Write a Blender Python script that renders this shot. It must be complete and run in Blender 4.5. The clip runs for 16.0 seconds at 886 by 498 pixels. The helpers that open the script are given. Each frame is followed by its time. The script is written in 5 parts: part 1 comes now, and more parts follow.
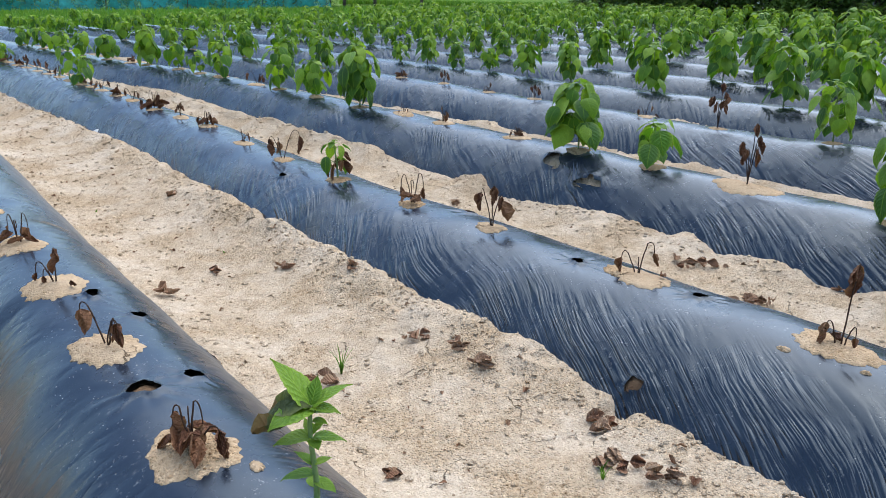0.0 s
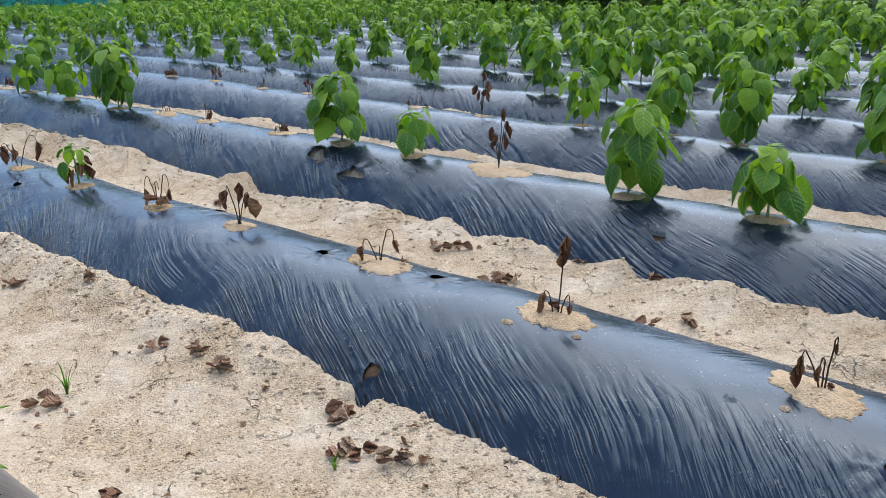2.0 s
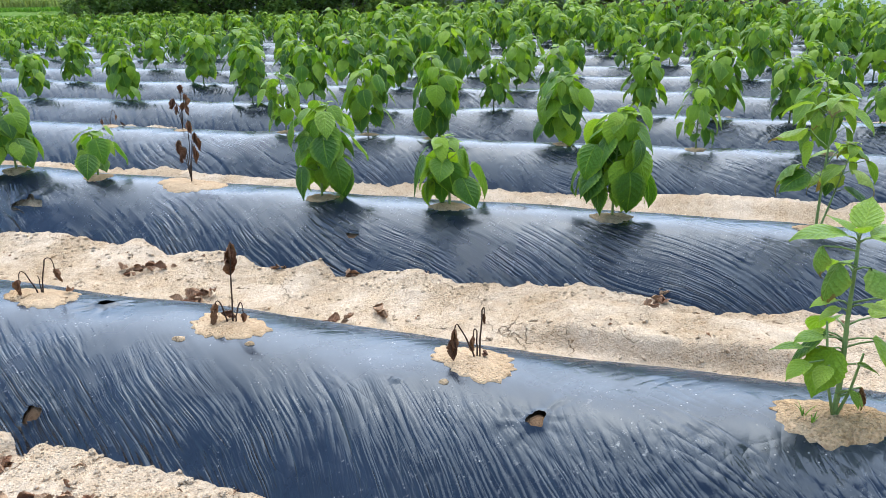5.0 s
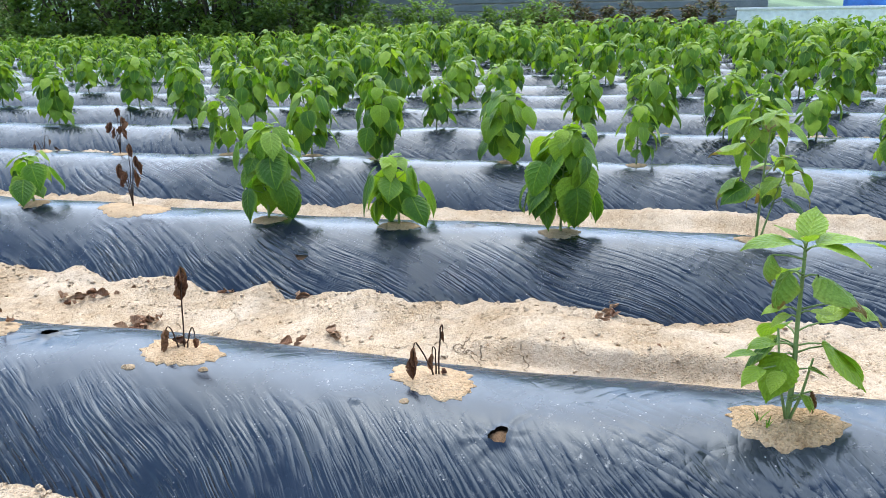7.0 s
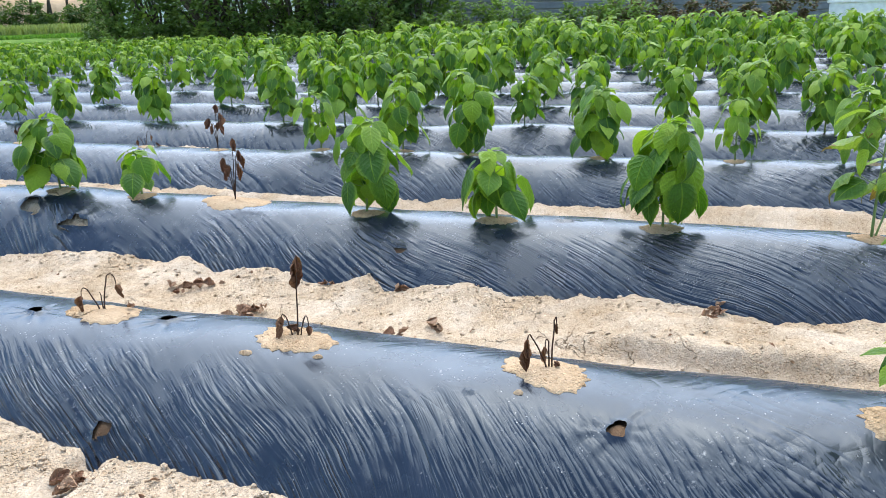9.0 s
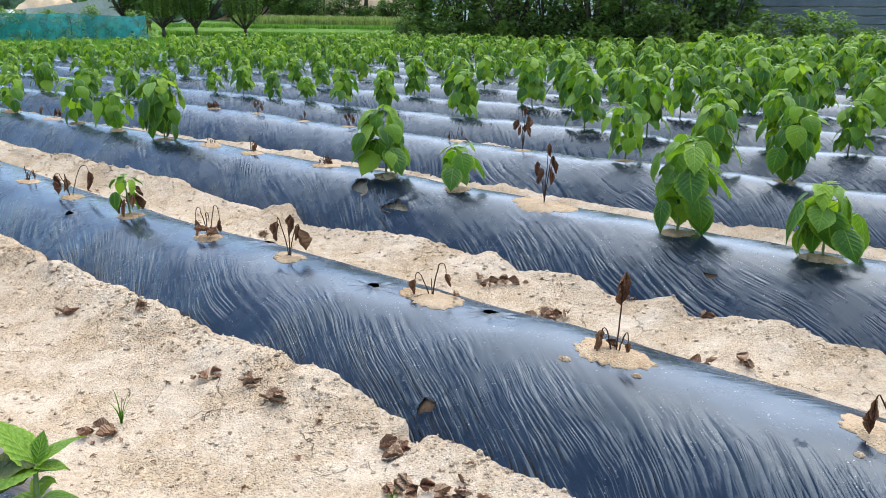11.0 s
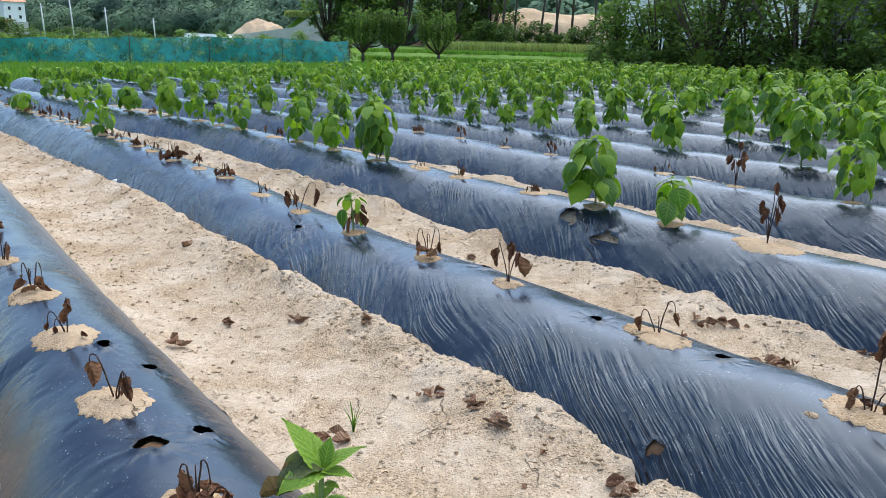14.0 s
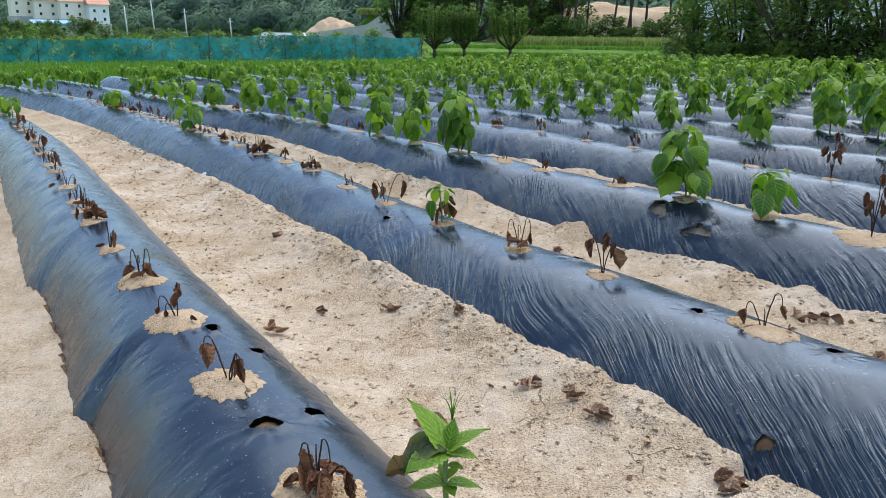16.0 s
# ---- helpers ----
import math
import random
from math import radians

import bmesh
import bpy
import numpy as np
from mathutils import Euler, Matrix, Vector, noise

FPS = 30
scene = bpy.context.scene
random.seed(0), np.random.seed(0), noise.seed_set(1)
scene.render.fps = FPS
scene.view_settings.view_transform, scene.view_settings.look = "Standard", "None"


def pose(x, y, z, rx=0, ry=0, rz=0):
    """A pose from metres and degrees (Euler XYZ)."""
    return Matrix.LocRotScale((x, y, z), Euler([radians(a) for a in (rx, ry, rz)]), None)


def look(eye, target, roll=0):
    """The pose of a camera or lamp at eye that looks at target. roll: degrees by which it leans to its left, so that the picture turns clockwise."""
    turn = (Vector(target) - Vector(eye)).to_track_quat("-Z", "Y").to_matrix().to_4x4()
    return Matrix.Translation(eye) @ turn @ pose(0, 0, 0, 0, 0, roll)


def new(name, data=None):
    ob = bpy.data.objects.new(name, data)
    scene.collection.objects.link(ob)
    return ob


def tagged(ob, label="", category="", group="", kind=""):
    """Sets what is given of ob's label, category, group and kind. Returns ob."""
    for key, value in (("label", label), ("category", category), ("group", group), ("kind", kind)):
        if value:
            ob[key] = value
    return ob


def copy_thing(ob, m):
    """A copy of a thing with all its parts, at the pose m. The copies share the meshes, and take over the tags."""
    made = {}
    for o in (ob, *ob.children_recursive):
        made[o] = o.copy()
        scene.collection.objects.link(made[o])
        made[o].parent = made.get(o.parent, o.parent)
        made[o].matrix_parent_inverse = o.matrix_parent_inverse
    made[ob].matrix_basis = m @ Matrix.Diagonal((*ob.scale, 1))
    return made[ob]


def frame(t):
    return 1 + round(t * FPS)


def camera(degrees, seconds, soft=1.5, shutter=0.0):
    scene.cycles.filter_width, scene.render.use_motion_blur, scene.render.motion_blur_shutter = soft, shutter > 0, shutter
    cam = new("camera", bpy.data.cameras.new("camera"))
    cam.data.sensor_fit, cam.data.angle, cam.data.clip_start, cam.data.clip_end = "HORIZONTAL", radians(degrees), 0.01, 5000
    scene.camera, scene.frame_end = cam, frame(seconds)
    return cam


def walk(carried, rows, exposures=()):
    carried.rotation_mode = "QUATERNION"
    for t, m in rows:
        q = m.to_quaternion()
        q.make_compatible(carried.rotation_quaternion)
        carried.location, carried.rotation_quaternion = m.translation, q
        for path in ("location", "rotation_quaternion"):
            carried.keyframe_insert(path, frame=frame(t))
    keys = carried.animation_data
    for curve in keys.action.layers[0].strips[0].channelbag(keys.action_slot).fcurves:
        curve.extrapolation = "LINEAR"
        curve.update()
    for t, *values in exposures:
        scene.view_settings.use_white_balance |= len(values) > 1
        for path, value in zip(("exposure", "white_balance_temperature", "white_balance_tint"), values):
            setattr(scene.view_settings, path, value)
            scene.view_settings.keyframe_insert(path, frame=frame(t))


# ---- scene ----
cam = camera(57.0, 16.0, soft=0.5)
METRES, EYE, TILT, LEAN, TURN = 1.1, 1.08, -18.0, -0.8, 0.0
ROWS = [
    (0.0, 0.0, 0.0, 0.0, 0.0, 0.0, 0.0),
    (0.5, 0.0683, -0.0068, -0.0084, -5.07, -0.21, 2.79),
    (1.0, 0.1251, 0.0053, -0.0172, -9.27, -0.47, 3.12),
    (1.5, 0.1785, 0.0046, -0.019, -11.66, -0.61, 3.73),
    (2.0, 0.2096, -0.0009, -0.0183, -12.89, -0.75, 4.28),
    (2.5, 0.2572, -0.0179, -0.0243, -15.44, -1.4, 5.62),
    (3.0, 0.3108, -0.0432, -0.0361, -20.85, -2.48, 7.34),
    (3.5, 0.3432, -0.0508, -0.0422, -25.01, -3.27, 7.71),
    (4.0, 0.3684, -0.0548, -0.0493, -27.58, -3.41, 8.58),
    (4.5, 0.3887, -0.057, -0.0592, -29.15, -2.96, 10.04),
    (5.0, 0.4062, -0.0651, -0.0638, -30.08, -2.36, 10.73),
    (7.5, 0.3713, -0.0383, -0.0619, -34.63, -1.74, 12.06),
    (8.0, 0.3625, -0.0265, -0.0645, -34.18, -1.63, 11.89),
    (8.5, 0.3407, -0.0169, -0.0627, -33.09, -1.48, 11.73),
    (9.0, 0.3045, -0.0015, -0.0588, -29.1, -0.83, 11.4),
    (9.5, 0.2663, 0.0088, -0.0481, -23.9, -0.19, 10.66),
    (10.0, 0.2139, 0.0248, -0.0328, -18.55, 0.43, 7.71),
    (12.5, 0.063, 0.0178, 0.0158, -3.54, 2.8, 0.46),
    (13.0, 0.0256, 0.0173, 0.0183, -1.2, 3.06, -0.52),
    (13.5, 0.011, 0.0204, 0.0173, 0.05, 3.35, -0.61),
    (14.0, -0.0094, 0.0308, 0.0073, 0.9, 3.71, -0.9),
    (14.5, -0.0347, 0.0316, 0.0005, 1.91, 3.97, -1.04),
    (15.0, -0.0744, 0.0259, -0.004, 3.49, 4.02, -1.19),
    (15.5, -0.0891, 0.0257, -0.0088, 4.77, 3.8, -1.41),
    (16.0, -0.0909, 0.0311, -0.0143, 5.65, 3.35, -1.6),
]
walk(cam, [(t, pose(0, 0, EYE, TILT, LEAN, TURN) @ pose(METRES * x, METRES * y, METRES * z, 90 + pitch, roll, yaw)) for t, x, y, z, yaw, pitch, roll in ROWS],
     exposures=[(0.0, 1.58, 5950, 5), (3.5, 1.65, 5980, 5), (5.0, 2.02, 6080, 5), (7.5, 2.1, 6100, 5), (9.0, 2.08, 6100, 5), (10.0, 1.96, 6050, 5), (12.5, 1.9, 6000, 5), (13.5, 1.84, 5980, 5), (14.0, 1.66, 5980, 5), (16.0, 1.48, 5980, 5)])

# ---- world and light ----
SUN_ELEV, SUN_AZ = 65.0, 34.0
world = bpy.data.worlds.new("overcast_sky")
scene.world = world
world.use_nodes = True
wn, wl = world.node_tree.nodes, world.node_tree.links
wn.clear()
sky = wn.new("ShaderNodeTexSky")
sky.sky_type = "NISHITA"
sky.sun_disc = False
sky.sun_elevation = radians(SUN_ELEV)
sky.sun_rotation = radians(SUN_AZ)
sky.dust_density = 1.7
bg = wn.new("ShaderNodeBackground")
bg.inputs["Strength"].default_value = 0.105
wo = wn.new("ShaderNodeOutputWorld")
wl.new(sky.outputs[0], bg.inputs[0])
wl.new(bg.outputs[0], wo.inputs[0])
sun_data = bpy.data.lights.new("sun", "SUN")
sun_data.energy, sun_data.angle, sun_data.color = 1.15, radians(95), (1.0, 0.96, 0.91)
sun = new("sun", sun_data)
_az, _el = radians(SUN_AZ), radians(SUN_ELEV)
sun.matrix_world = look(Vector((math.sin(_az) * math.cos(_el), math.cos(_az) * math.cos(_el), math.sin(_el))) * 50, (0, 0, 0))


# ---- materials ----
def material(name):
    m = bpy.data.materials.new(name)
    m.use_nodes = True
    t = m.node_tree
    return m, t.nodes, t.links, t.nodes["Principled BSDF"]


def nd(nodes, kind, **values):
    n = nodes.new(kind)
    for key, value in values.items():
        n.inputs[key.replace("_", " ")].default_value = value
    return n


def ramp(nodes, links, fac, stops):
    r = nodes.new("ShaderNodeValToRGB")
    while len(r.color_ramp.elements) < len(stops):
        r.color_ramp.elements.new(0.5)
    for e, (at, col) in zip(r.color_ramp.elements, stops):
        e.position = at
        e.color = (*col, 1) if len(col) == 3 else col
    links.new(fac, r.inputs[0])
    return r.outputs[0]


def mixed(nodes, links, fac, a, b, blend="MIX"):
    n = nodes.new("ShaderNodeMix")
    n.data_type, n.blend_type = "RGBA", blend
    for sock, value in ((n.inputs[0], fac), (n.inputs[6], a), (n.inputs[7], b)):
        if isinstance(value, bpy.types.NodeSocket):
            links.new(value, sock)
        elif isinstance(value, (int, float)):
            sock.default_value = value
        else:
            sock.default_value = (*value, 1)
    return n.outputs[2]


def calc(nodes, links, op, a, b=None):
    n = nodes.new("ShaderNodeMath")
    n.operation = op
    for sock, value in zip(n.inputs, (a, b)):
        if isinstance(value, bpy.types.NodeSocket):
            links.new(value, sock)
        elif value is not None:
            sock.default_value = value
    return n.outputs[0]


def coords(nodes, links, scale=(1, 1, 1), kind="Object"):
    tc = nodes.new("ShaderNodeTexCoord")
    mp = nodes.new("ShaderNodeMapping")
    mp.inputs["Scale"].default_value = scale
    links.new(tc.outputs[kind], mp.inputs[0])
    return mp.outputs[0]


def bump(nodes, links, bsdf, height, strength, distance, below=None):
    b = nd(nodes, "ShaderNodeBump", Strength=strength, Distance=distance)
    links.new(height, b.inputs["Height"])
    if below is not None:
        links.new(below, b.inputs["Normal"])
    links.new(b.outputs[0], bsdf.inputs["Normal"])
    return b.outputs[0]


def noise_tex(nodes, links, vec, scale, detail=4.0, rough=0.55):
    n = nd(nodes, "ShaderNodeTexNoise", Scale=scale, Detail=detail, Roughness=rough)
    links.new(vec, n.inputs["Vector"])
    return n.outputs[0]


def soil_nodes(nodes, links, vec):
    """Pale sandy soil: a trampled crust between gritty, crumbling patches, cracked in places."""
    big = noise_tex(nodes, links, vec, 2.4, 5, 0.6)
    mid = noise_tex(nodes, links, vec, 18, 6, 0.62)
    fine = noise_tex(nodes, links, vec, 210, 3, 0.7)
    gritty = ramp(nodes, links, noise_tex(nodes, links, vec, 3.6, 5, 0.62), [(0.38, (0, 0, 0)), (0.62, (1, 1, 1))])
    crust = ramp(nodes, links, big, [(0.3, (0.47, 0.365, 0.252)), (0.5, (0.530, 0.420, 0.302)), (0.72, (0.585, 0.474, 0.356))])
    loose = ramp(nodes, links, big, [(0.3, (0.420, 0.305, 0.190)), (0.55, (0.480, 0.360, 0.236)), (0.75, (0.535, 0.415, 0.285))])
    c = mixed(nodes, links, gritty, crust, loose)
    c = mixed(nodes, links, 0.45, c, ramp(nodes, links, mid, [(0.3, (0.74, 0.68, 0.62)), (0.5, (1, 1, 1)), (0.75, (1.1, 1.08, 1.06))]), "MULTIPLY")
    grain = nodes.new("ShaderNodeTexVoronoi")
    grain.inputs["Scale"].default_value = 130
    links.new(vec, grain.inputs["Vector"])
    tone = ramp(nodes, links, grain.outputs["Color"], [(0.0, (0.5, 0.43, 0.36)), (0.3, (0.95, 0.93, 0.9)), (0.8, (1.08, 1.08, 1.08)), (1.0, (1.5, 1.52, 1.55))])
    c = mixed(nodes, links, calc(nodes, links, "ADD", calc(nodes, links, "MULTIPLY", gritty, 0.5), 0.4), c, tone, "MULTIPLY")
    c = mixed(nodes, links, 0.4, c, ramp(nodes, links, fine, [(0.34, (0.62, 0.56, 0.5)), (0.5, (1, 1, 1)), (0.68, (1.15, 1.15, 1.12))]), "MULTIPLY")
    crumb = nodes.new("ShaderNodeTexVoronoi")
    crumb.inputs["Scale"].default_value = 75
    links.new(vec, crumb.inputs["Vector"])
    lying = calc(nodes, links, "MULTIPLY", ramp(nodes, links, crumb.outputs["Color"], [(0.74, (0, 0, 0)), (0.78, (1, 1, 1))]), ramp(nodes, links, crumb.outputs["Distance"], [(0.2, (1, 1, 1)), (0.32, (0, 0, 0))]))
    lying = calc(nodes, links, "MULTIPLY", lying, ramp(nodes, links, noise_tex(nodes, links, vec, 9.0, 3), [(0.47, (0, 0, 0)), (0.6, (1, 1, 1))]))
    c = mixed(nodes, links, calc(nodes, links, "MULTIPLY", lying, 0.75), c, (0.17, 0.095, 0.05))
    vor = nodes.new("ShaderNodeTexVoronoi")
    vor.feature = "DISTANCE_TO_EDGE"
    vor.inputs["Scale"].default_value = 4.6
    warp = nodes.new("ShaderNodeVectorMath")
    warp.operation = "ADD"
    wob = nodes.new("ShaderNodeTexNoise")
    wob.inputs["Scale"].default_value, wob.inputs["Detail"].default_value = 9, 6
    sc = nodes.new("ShaderNodeVectorMath")
    sc.operation = "SCALE"
    sc.inputs[3].default_value = 0.2
    links.new(vec, wob.inputs["Vector"])
    links.new(wob.outputs[1], sc.inputs[0])
    links.new(vec, warp.inputs[0])
    links.new(sc.outputs[0], warp.inputs[1])
    links.new(warp.outputs[0], vor.inputs["Vector"])
    crack = ramp(nodes, links, vor.outputs["Distance"], [(0.0, (1, 1, 1)), (0.0095, (0, 0, 0))])
    where = ramp(nodes, links, noise_tex(nodes, links, vec, 2.9, 3), [(0.5, (0, 0, 0)), (0.58, (1, 1, 1))])
    crack = mixed(nodes, links, 1.0, crack, where, "MULTIPLY")
    crack = mixed(nodes, links, 1.0, crack, ramp(nodes, links, noise_tex(nodes, links, vec, 14, 3), [(0.42, (0, 0, 0)), (0.56, (1, 1, 1))]), "MULTIPLY")
    c = mixed(nodes, links, calc(nodes, links, "MULTIPLY", crack, 0.8), c, (0.2, 0.13, 0.08))
    gr = ramp(nodes, links, grain.outputs["Distance"], [(0.1, (1, 1, 1)), (0.5, (0, 0, 0))])
    h = calc(nodes, links, "ADD", calc(nodes, links, "MULTIPLY", mid, 1.1), calc(nodes, links, "MULTIPLY", fine, 0.22))
    h = calc(nodes, links, "ADD", h, calc(nodes, links, "MULTIPLY", calc(nodes, links, "MULTIPLY", gr, 0.3), calc(nodes, links, "ADD", gritty, 0.2)))
    h = calc(nodes, links, "ADD", h, calc(nodes, links, "MULTIPLY", lying, 0.25))
    h = calc(nodes, links, "SUBTRACT", h, crack)
    return c, h


def plain(name, a, b2, scale, rough=0.7, bump_by=0.3, dist=0.005, metal=0.0):
    m, n, l, b = material(name)
    v = coords(n, l)
    f = noise_tex(n, l, v, scale, 5, 0.6)
    f2 = noise_tex(n, l, v, scale * 7, 3, 0.6)
    c = ramp(n, l, f, [(0.3, a), (0.7, b2)])
    c = mixed(n, l, 0.5, c, ramp(n, l, f2, [(0.3, (0.75, 0.75, 0.75)), (0.7, (1.15, 1.15, 1.15))]), "MULTIPLY")
    l.new(c, b.inputs["Base Color"])
    b.inputs["Roughness"].default_value = rough
    b.inputs["Metallic"].default_value = metal
    if rough > 0.8:
        b.inputs["Specular IOR Level"].default_value = 0.0
    bump(n, l, b, f2, bump_by, dist)
    return m


soil_mat, n_, l_, b_ = material("sandy_soil")
v_ = coords(n_, l_)
c_, h_ = soil_nodes(n_, l_, v_)
l_.new(c_, b_.inputs["Base Color"])
b_.inputs["Roughness"].default_value = 0.95
b_.inputs["Specular IOR Level"].default_value = 0.0
bump(n_, l_, b_, h_, 1.0, 0.017)

patch_mat, n_, l_, b_ = material("dug_soil")
v_ = coords(n_, l_)
c_, h_ = soil_nodes(n_, l_, v_)
l_.new(mixed(n_, l_, 1.0, c_, (0.86, 0.79, 0.7), "MULTIPLY"), b_.inputs["Base Color"])
b_.inputs["Roughness"].default_value = 0.95
b_.inputs["Specular IOR Level"].default_value = 0.0
bump(n_, l_, b_, h_, 1.0, 0.014)

# the ground: soil in the field, grass beyond its end and its edge
ground_mat, n_, l_, b_ = material("field_ground")
v_ = coords(n_, l_)
c_, h_ = soil_nodes(n_, l_, v_)
sep = n_.new("ShaderNodeSeparateXYZ")
l_.new(v_, sep.inputs[0])
along = calc(n_, l_, "ADD", calc(n_, l_, "MULTIPLY", sep.outputs[0], -0.65), calc(n_, l_, "MULTIPLY", sep.outputs[1], 0.76))
across = calc(n_, l_, "ADD", calc(n_, l_, "MULTIPLY", sep.outputs[0], 0.76), calc(n_, l_, "MULTIPLY", sep.outputs[1], 0.65))
wig = calc(n_, l_, "MULTIPLY", noise_tex(n_, l_, v_, 1.3, 3), 1.0)
out = calc(n_, l_, "MAXIMUM", calc(n_, l_, "GREATER_THAN", calc(n_, l_, "ADD", along, wig), 17.4), calc(n_, l_, "GREATER_THAN", calc(n_, l_, "ADD", across, wig), 20.0))
g_ = ramp(n_, l_, noise_tex(n_, l_, v_, 0.9, 5), [(0.3, (0.07, 0.12, 0.025)), (0.5, (0.12, 0.2, 0.035)), (0.7, (0.2, 0.27, 0.06))])
g_ = mixed(n_, l_, 0.7, g_, ramp(n_, l_, noise_tex(n_, l_, v_, 30, 3), [(0.3, (0.5, 0.5, 0.5)), (0.7, (1.3, 1.3, 1.2))]), "MULTIPLY")
l_.new(mixed(n_, l_, out, c_, g_), b_.inputs["Base Color"])
b_.inputs["Roughness"].default_value = 0.95
b_.inputs["Specular IOR Level"].default_value = 0.0
bump(n_, l_, b_, h_, 1.0, 0.017)

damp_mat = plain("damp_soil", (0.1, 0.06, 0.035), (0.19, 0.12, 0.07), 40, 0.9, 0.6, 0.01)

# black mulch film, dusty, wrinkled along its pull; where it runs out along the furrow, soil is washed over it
def film_material(name, washed, folded=1.0):
    m, n, l, b = material(name)
    uv = coords(n, l, (1, 1, 1), "UV")
    ob = coords(n, l)
    uvs = n.new("ShaderNodeSeparateXYZ")
    l.new(uv, uvs.inputs[0])
    u, v = uvs.outputs[0], uvs.outputs[1]

    def op(kind, a, b2=None):
        return calc(n, l, kind, a, b2)

    def noisy(scale, detail=2, rough=0.5):
        return noise_tex(n, l, ob, scale, detail, rough)

    sway = op("ADD", op("MULTIPLY", op("SUBTRACT", noisy(2.2), 0.5), 0.06), op("MULTIPLY", op("SUBTRACT", noisy(8.0, 1), 0.5), 0.018))

    def folds(shear, across, down, narrow, seed):
        """Ridges that run along the pull, sheared by some more."""
        x = op("ADD", op("ADD", u, sway), op("MULTIPLY", v, shear))
        vec = n.new("ShaderNodeCombineXYZ")
        l.new(op("MULTIPLY", x, across), vec.inputs[0])
        l.new(op("MULTIPLY", v, down), vec.inputs[1])
        vec.inputs[2].default_value = seed
        f = noise_tex(n, l, vec.outputs[0], 1.0, 0.8, 0.5)
        r = op("MULTIPLY", op("ABSOLUTE", op("SUBTRACT", f, 0.5)), narrow)
        return op("POWER", op("MAXIMUM", op("SUBTRACT", 1.0, r), 0.0), 1.5)

    def patches(scale, seed, lo, hi):
        mp = n.new("ShaderNodeMapping")
        mp.inputs["Location"].default_value = (seed, seed, seed)
        l.new(ob, mp.inputs[0])
        return ramp(n, l, noise_tex(n, l, mp.outputs[0], scale, 3), [(lo, (0, 0, 0)), (hi, (1, 1, 1))])

    def crumple(scale, seed):
        """Angular dents of slack film."""
        mp = n.new("ShaderNodeMapping")
        mp.inputs["Location"].default_value = (seed, 2 * seed, seed)
        mp.inputs["Scale"].default_value = (1, 1.5, 1)
        l.new(ob, mp.inputs[0])
        return op("ABSOLUTE", op("SUBTRACT", noise_tex(n, l, mp.outputs[0], scale, 1.2, 0.5), 0.5))

    flank = ramp(n, l, op("ADD", op("ABSOLUTE", v), op("MULTIPLY", noisy(6), 0.16)), [(0.17, (0.07, 0.07, 0.07)), (0.27, (0.9, 0.9, 0.9)), (0.36, (1, 1, 1))])
    h = op("MULTIPLY", op("MULTIPLY", folds(0.0, 13, 1.2, 5.0, 1.0), 0.75), patches(3.1, 3.0, 0.42, 0.6))
    h = op("ADD", h, op("MULTIPLY", op("MULTIPLY", folds(0.25, 27, 2.0, 5.0, 2.0), 0.62), patches(3.6, 9.0, 0.44, 0.6)))
    h = op("ADD", h, op("MULTIPLY", op("MULTIPLY", folds(-0.2, 46, 3.6, 4.5, 3.0), 0.42), patches(4.4, 15.0, 0.42, 0.58)))
    h = op("ADD", h, op("MULTIPLY", op("MULTIPLY", folds(0.1, 85, 8.0, 3.5, 4.0), 0.17), patches(6.0, 21.0, 0.42, 0.6)))
    h = op("MULTIPLY", op("MULTIPLY", h, flank), folded)
    h = op("ADD", h, op("MULTIPLY", noisy(9, 2, 0.5), 0.3))
    h = op("ADD", h, op("MULTIPLY", noisy(45, 2, 0.5), 0.05))
    near_end = ramp(n, l, op("ADD", u, op("MULTIPLY", noisy(2.5), 0.9)), [(0.2, (1, 1, 1)), (0.6, (0, 0, 0))])
    slack = op("MAXIMUM", op("MULTIPLY", patches(2.2, 27.0, 0.52, 0.64), 0.5), near_end)
    slack = op("MULTIPLY", slack, op("ADD", op("MULTIPLY", flank, 0.7), 0.3))
    h = op("ADD", h, op("MULTIPLY", op("MULTIPLY", crumple(8, 3.0), 2.6), slack))
    h = op("ADD", h, op("MULTIPLY", op("MULTIPLY", crumple(19, 8.0), 0.7), slack))
    h = op("ADD", h, op("MULTIPLY", op("MULTIPLY", folds(-1.1, 11, 5.0, 7.0, 5.0), 0.4), slack))
    h = op("ADD", h, op("MULTIPLY", op("MULTIPLY", folds(0.6, 17, 6.0, 6.0, 6.0), 0.3), slack))
    bump(n, l, b, h, 1.0, 0.0053)
    dust = ramp(n, l, noisy(3.2, 5, 0.65), [(0.4, (0, 0, 0)), (0.75, (1, 1, 1))])
    speck = n.new("ShaderNodeTexVoronoi")
    speck.inputs["Scale"].default_value = 85
    l.new(ob, speck.inputs["Vector"])
    spots = ramp(n, l, speck.outputs["Distance"], [(0.1, (1, 1, 1)), (0.2, (0, 0, 0))])
    spots = mixed(n, l, 1.0, spots, ramp(n, l, noisy(11, 4), [(0.5, (0, 0, 0)), (0.58, (1, 1, 1))]), "MULTIPLY")
    spots = mixed(n, l, 1.0, spots, ramp(n, l, speck.outputs["Color"], [(0.3, (0, 0, 0)), (0.9, (1, 1, 1))]), "MULTIPLY")
    smear = op("MULTIPLY", ramp(n, l, noisy(60, 4, 0.7), [(0.6, (0, 0, 0)), (0.7, (1, 1, 1))]), patches(5.0, 33.0, 0.52, 0.66))
    spots = op("MAXIMUM", spots, op("MULTIPLY", smear, 0.7))
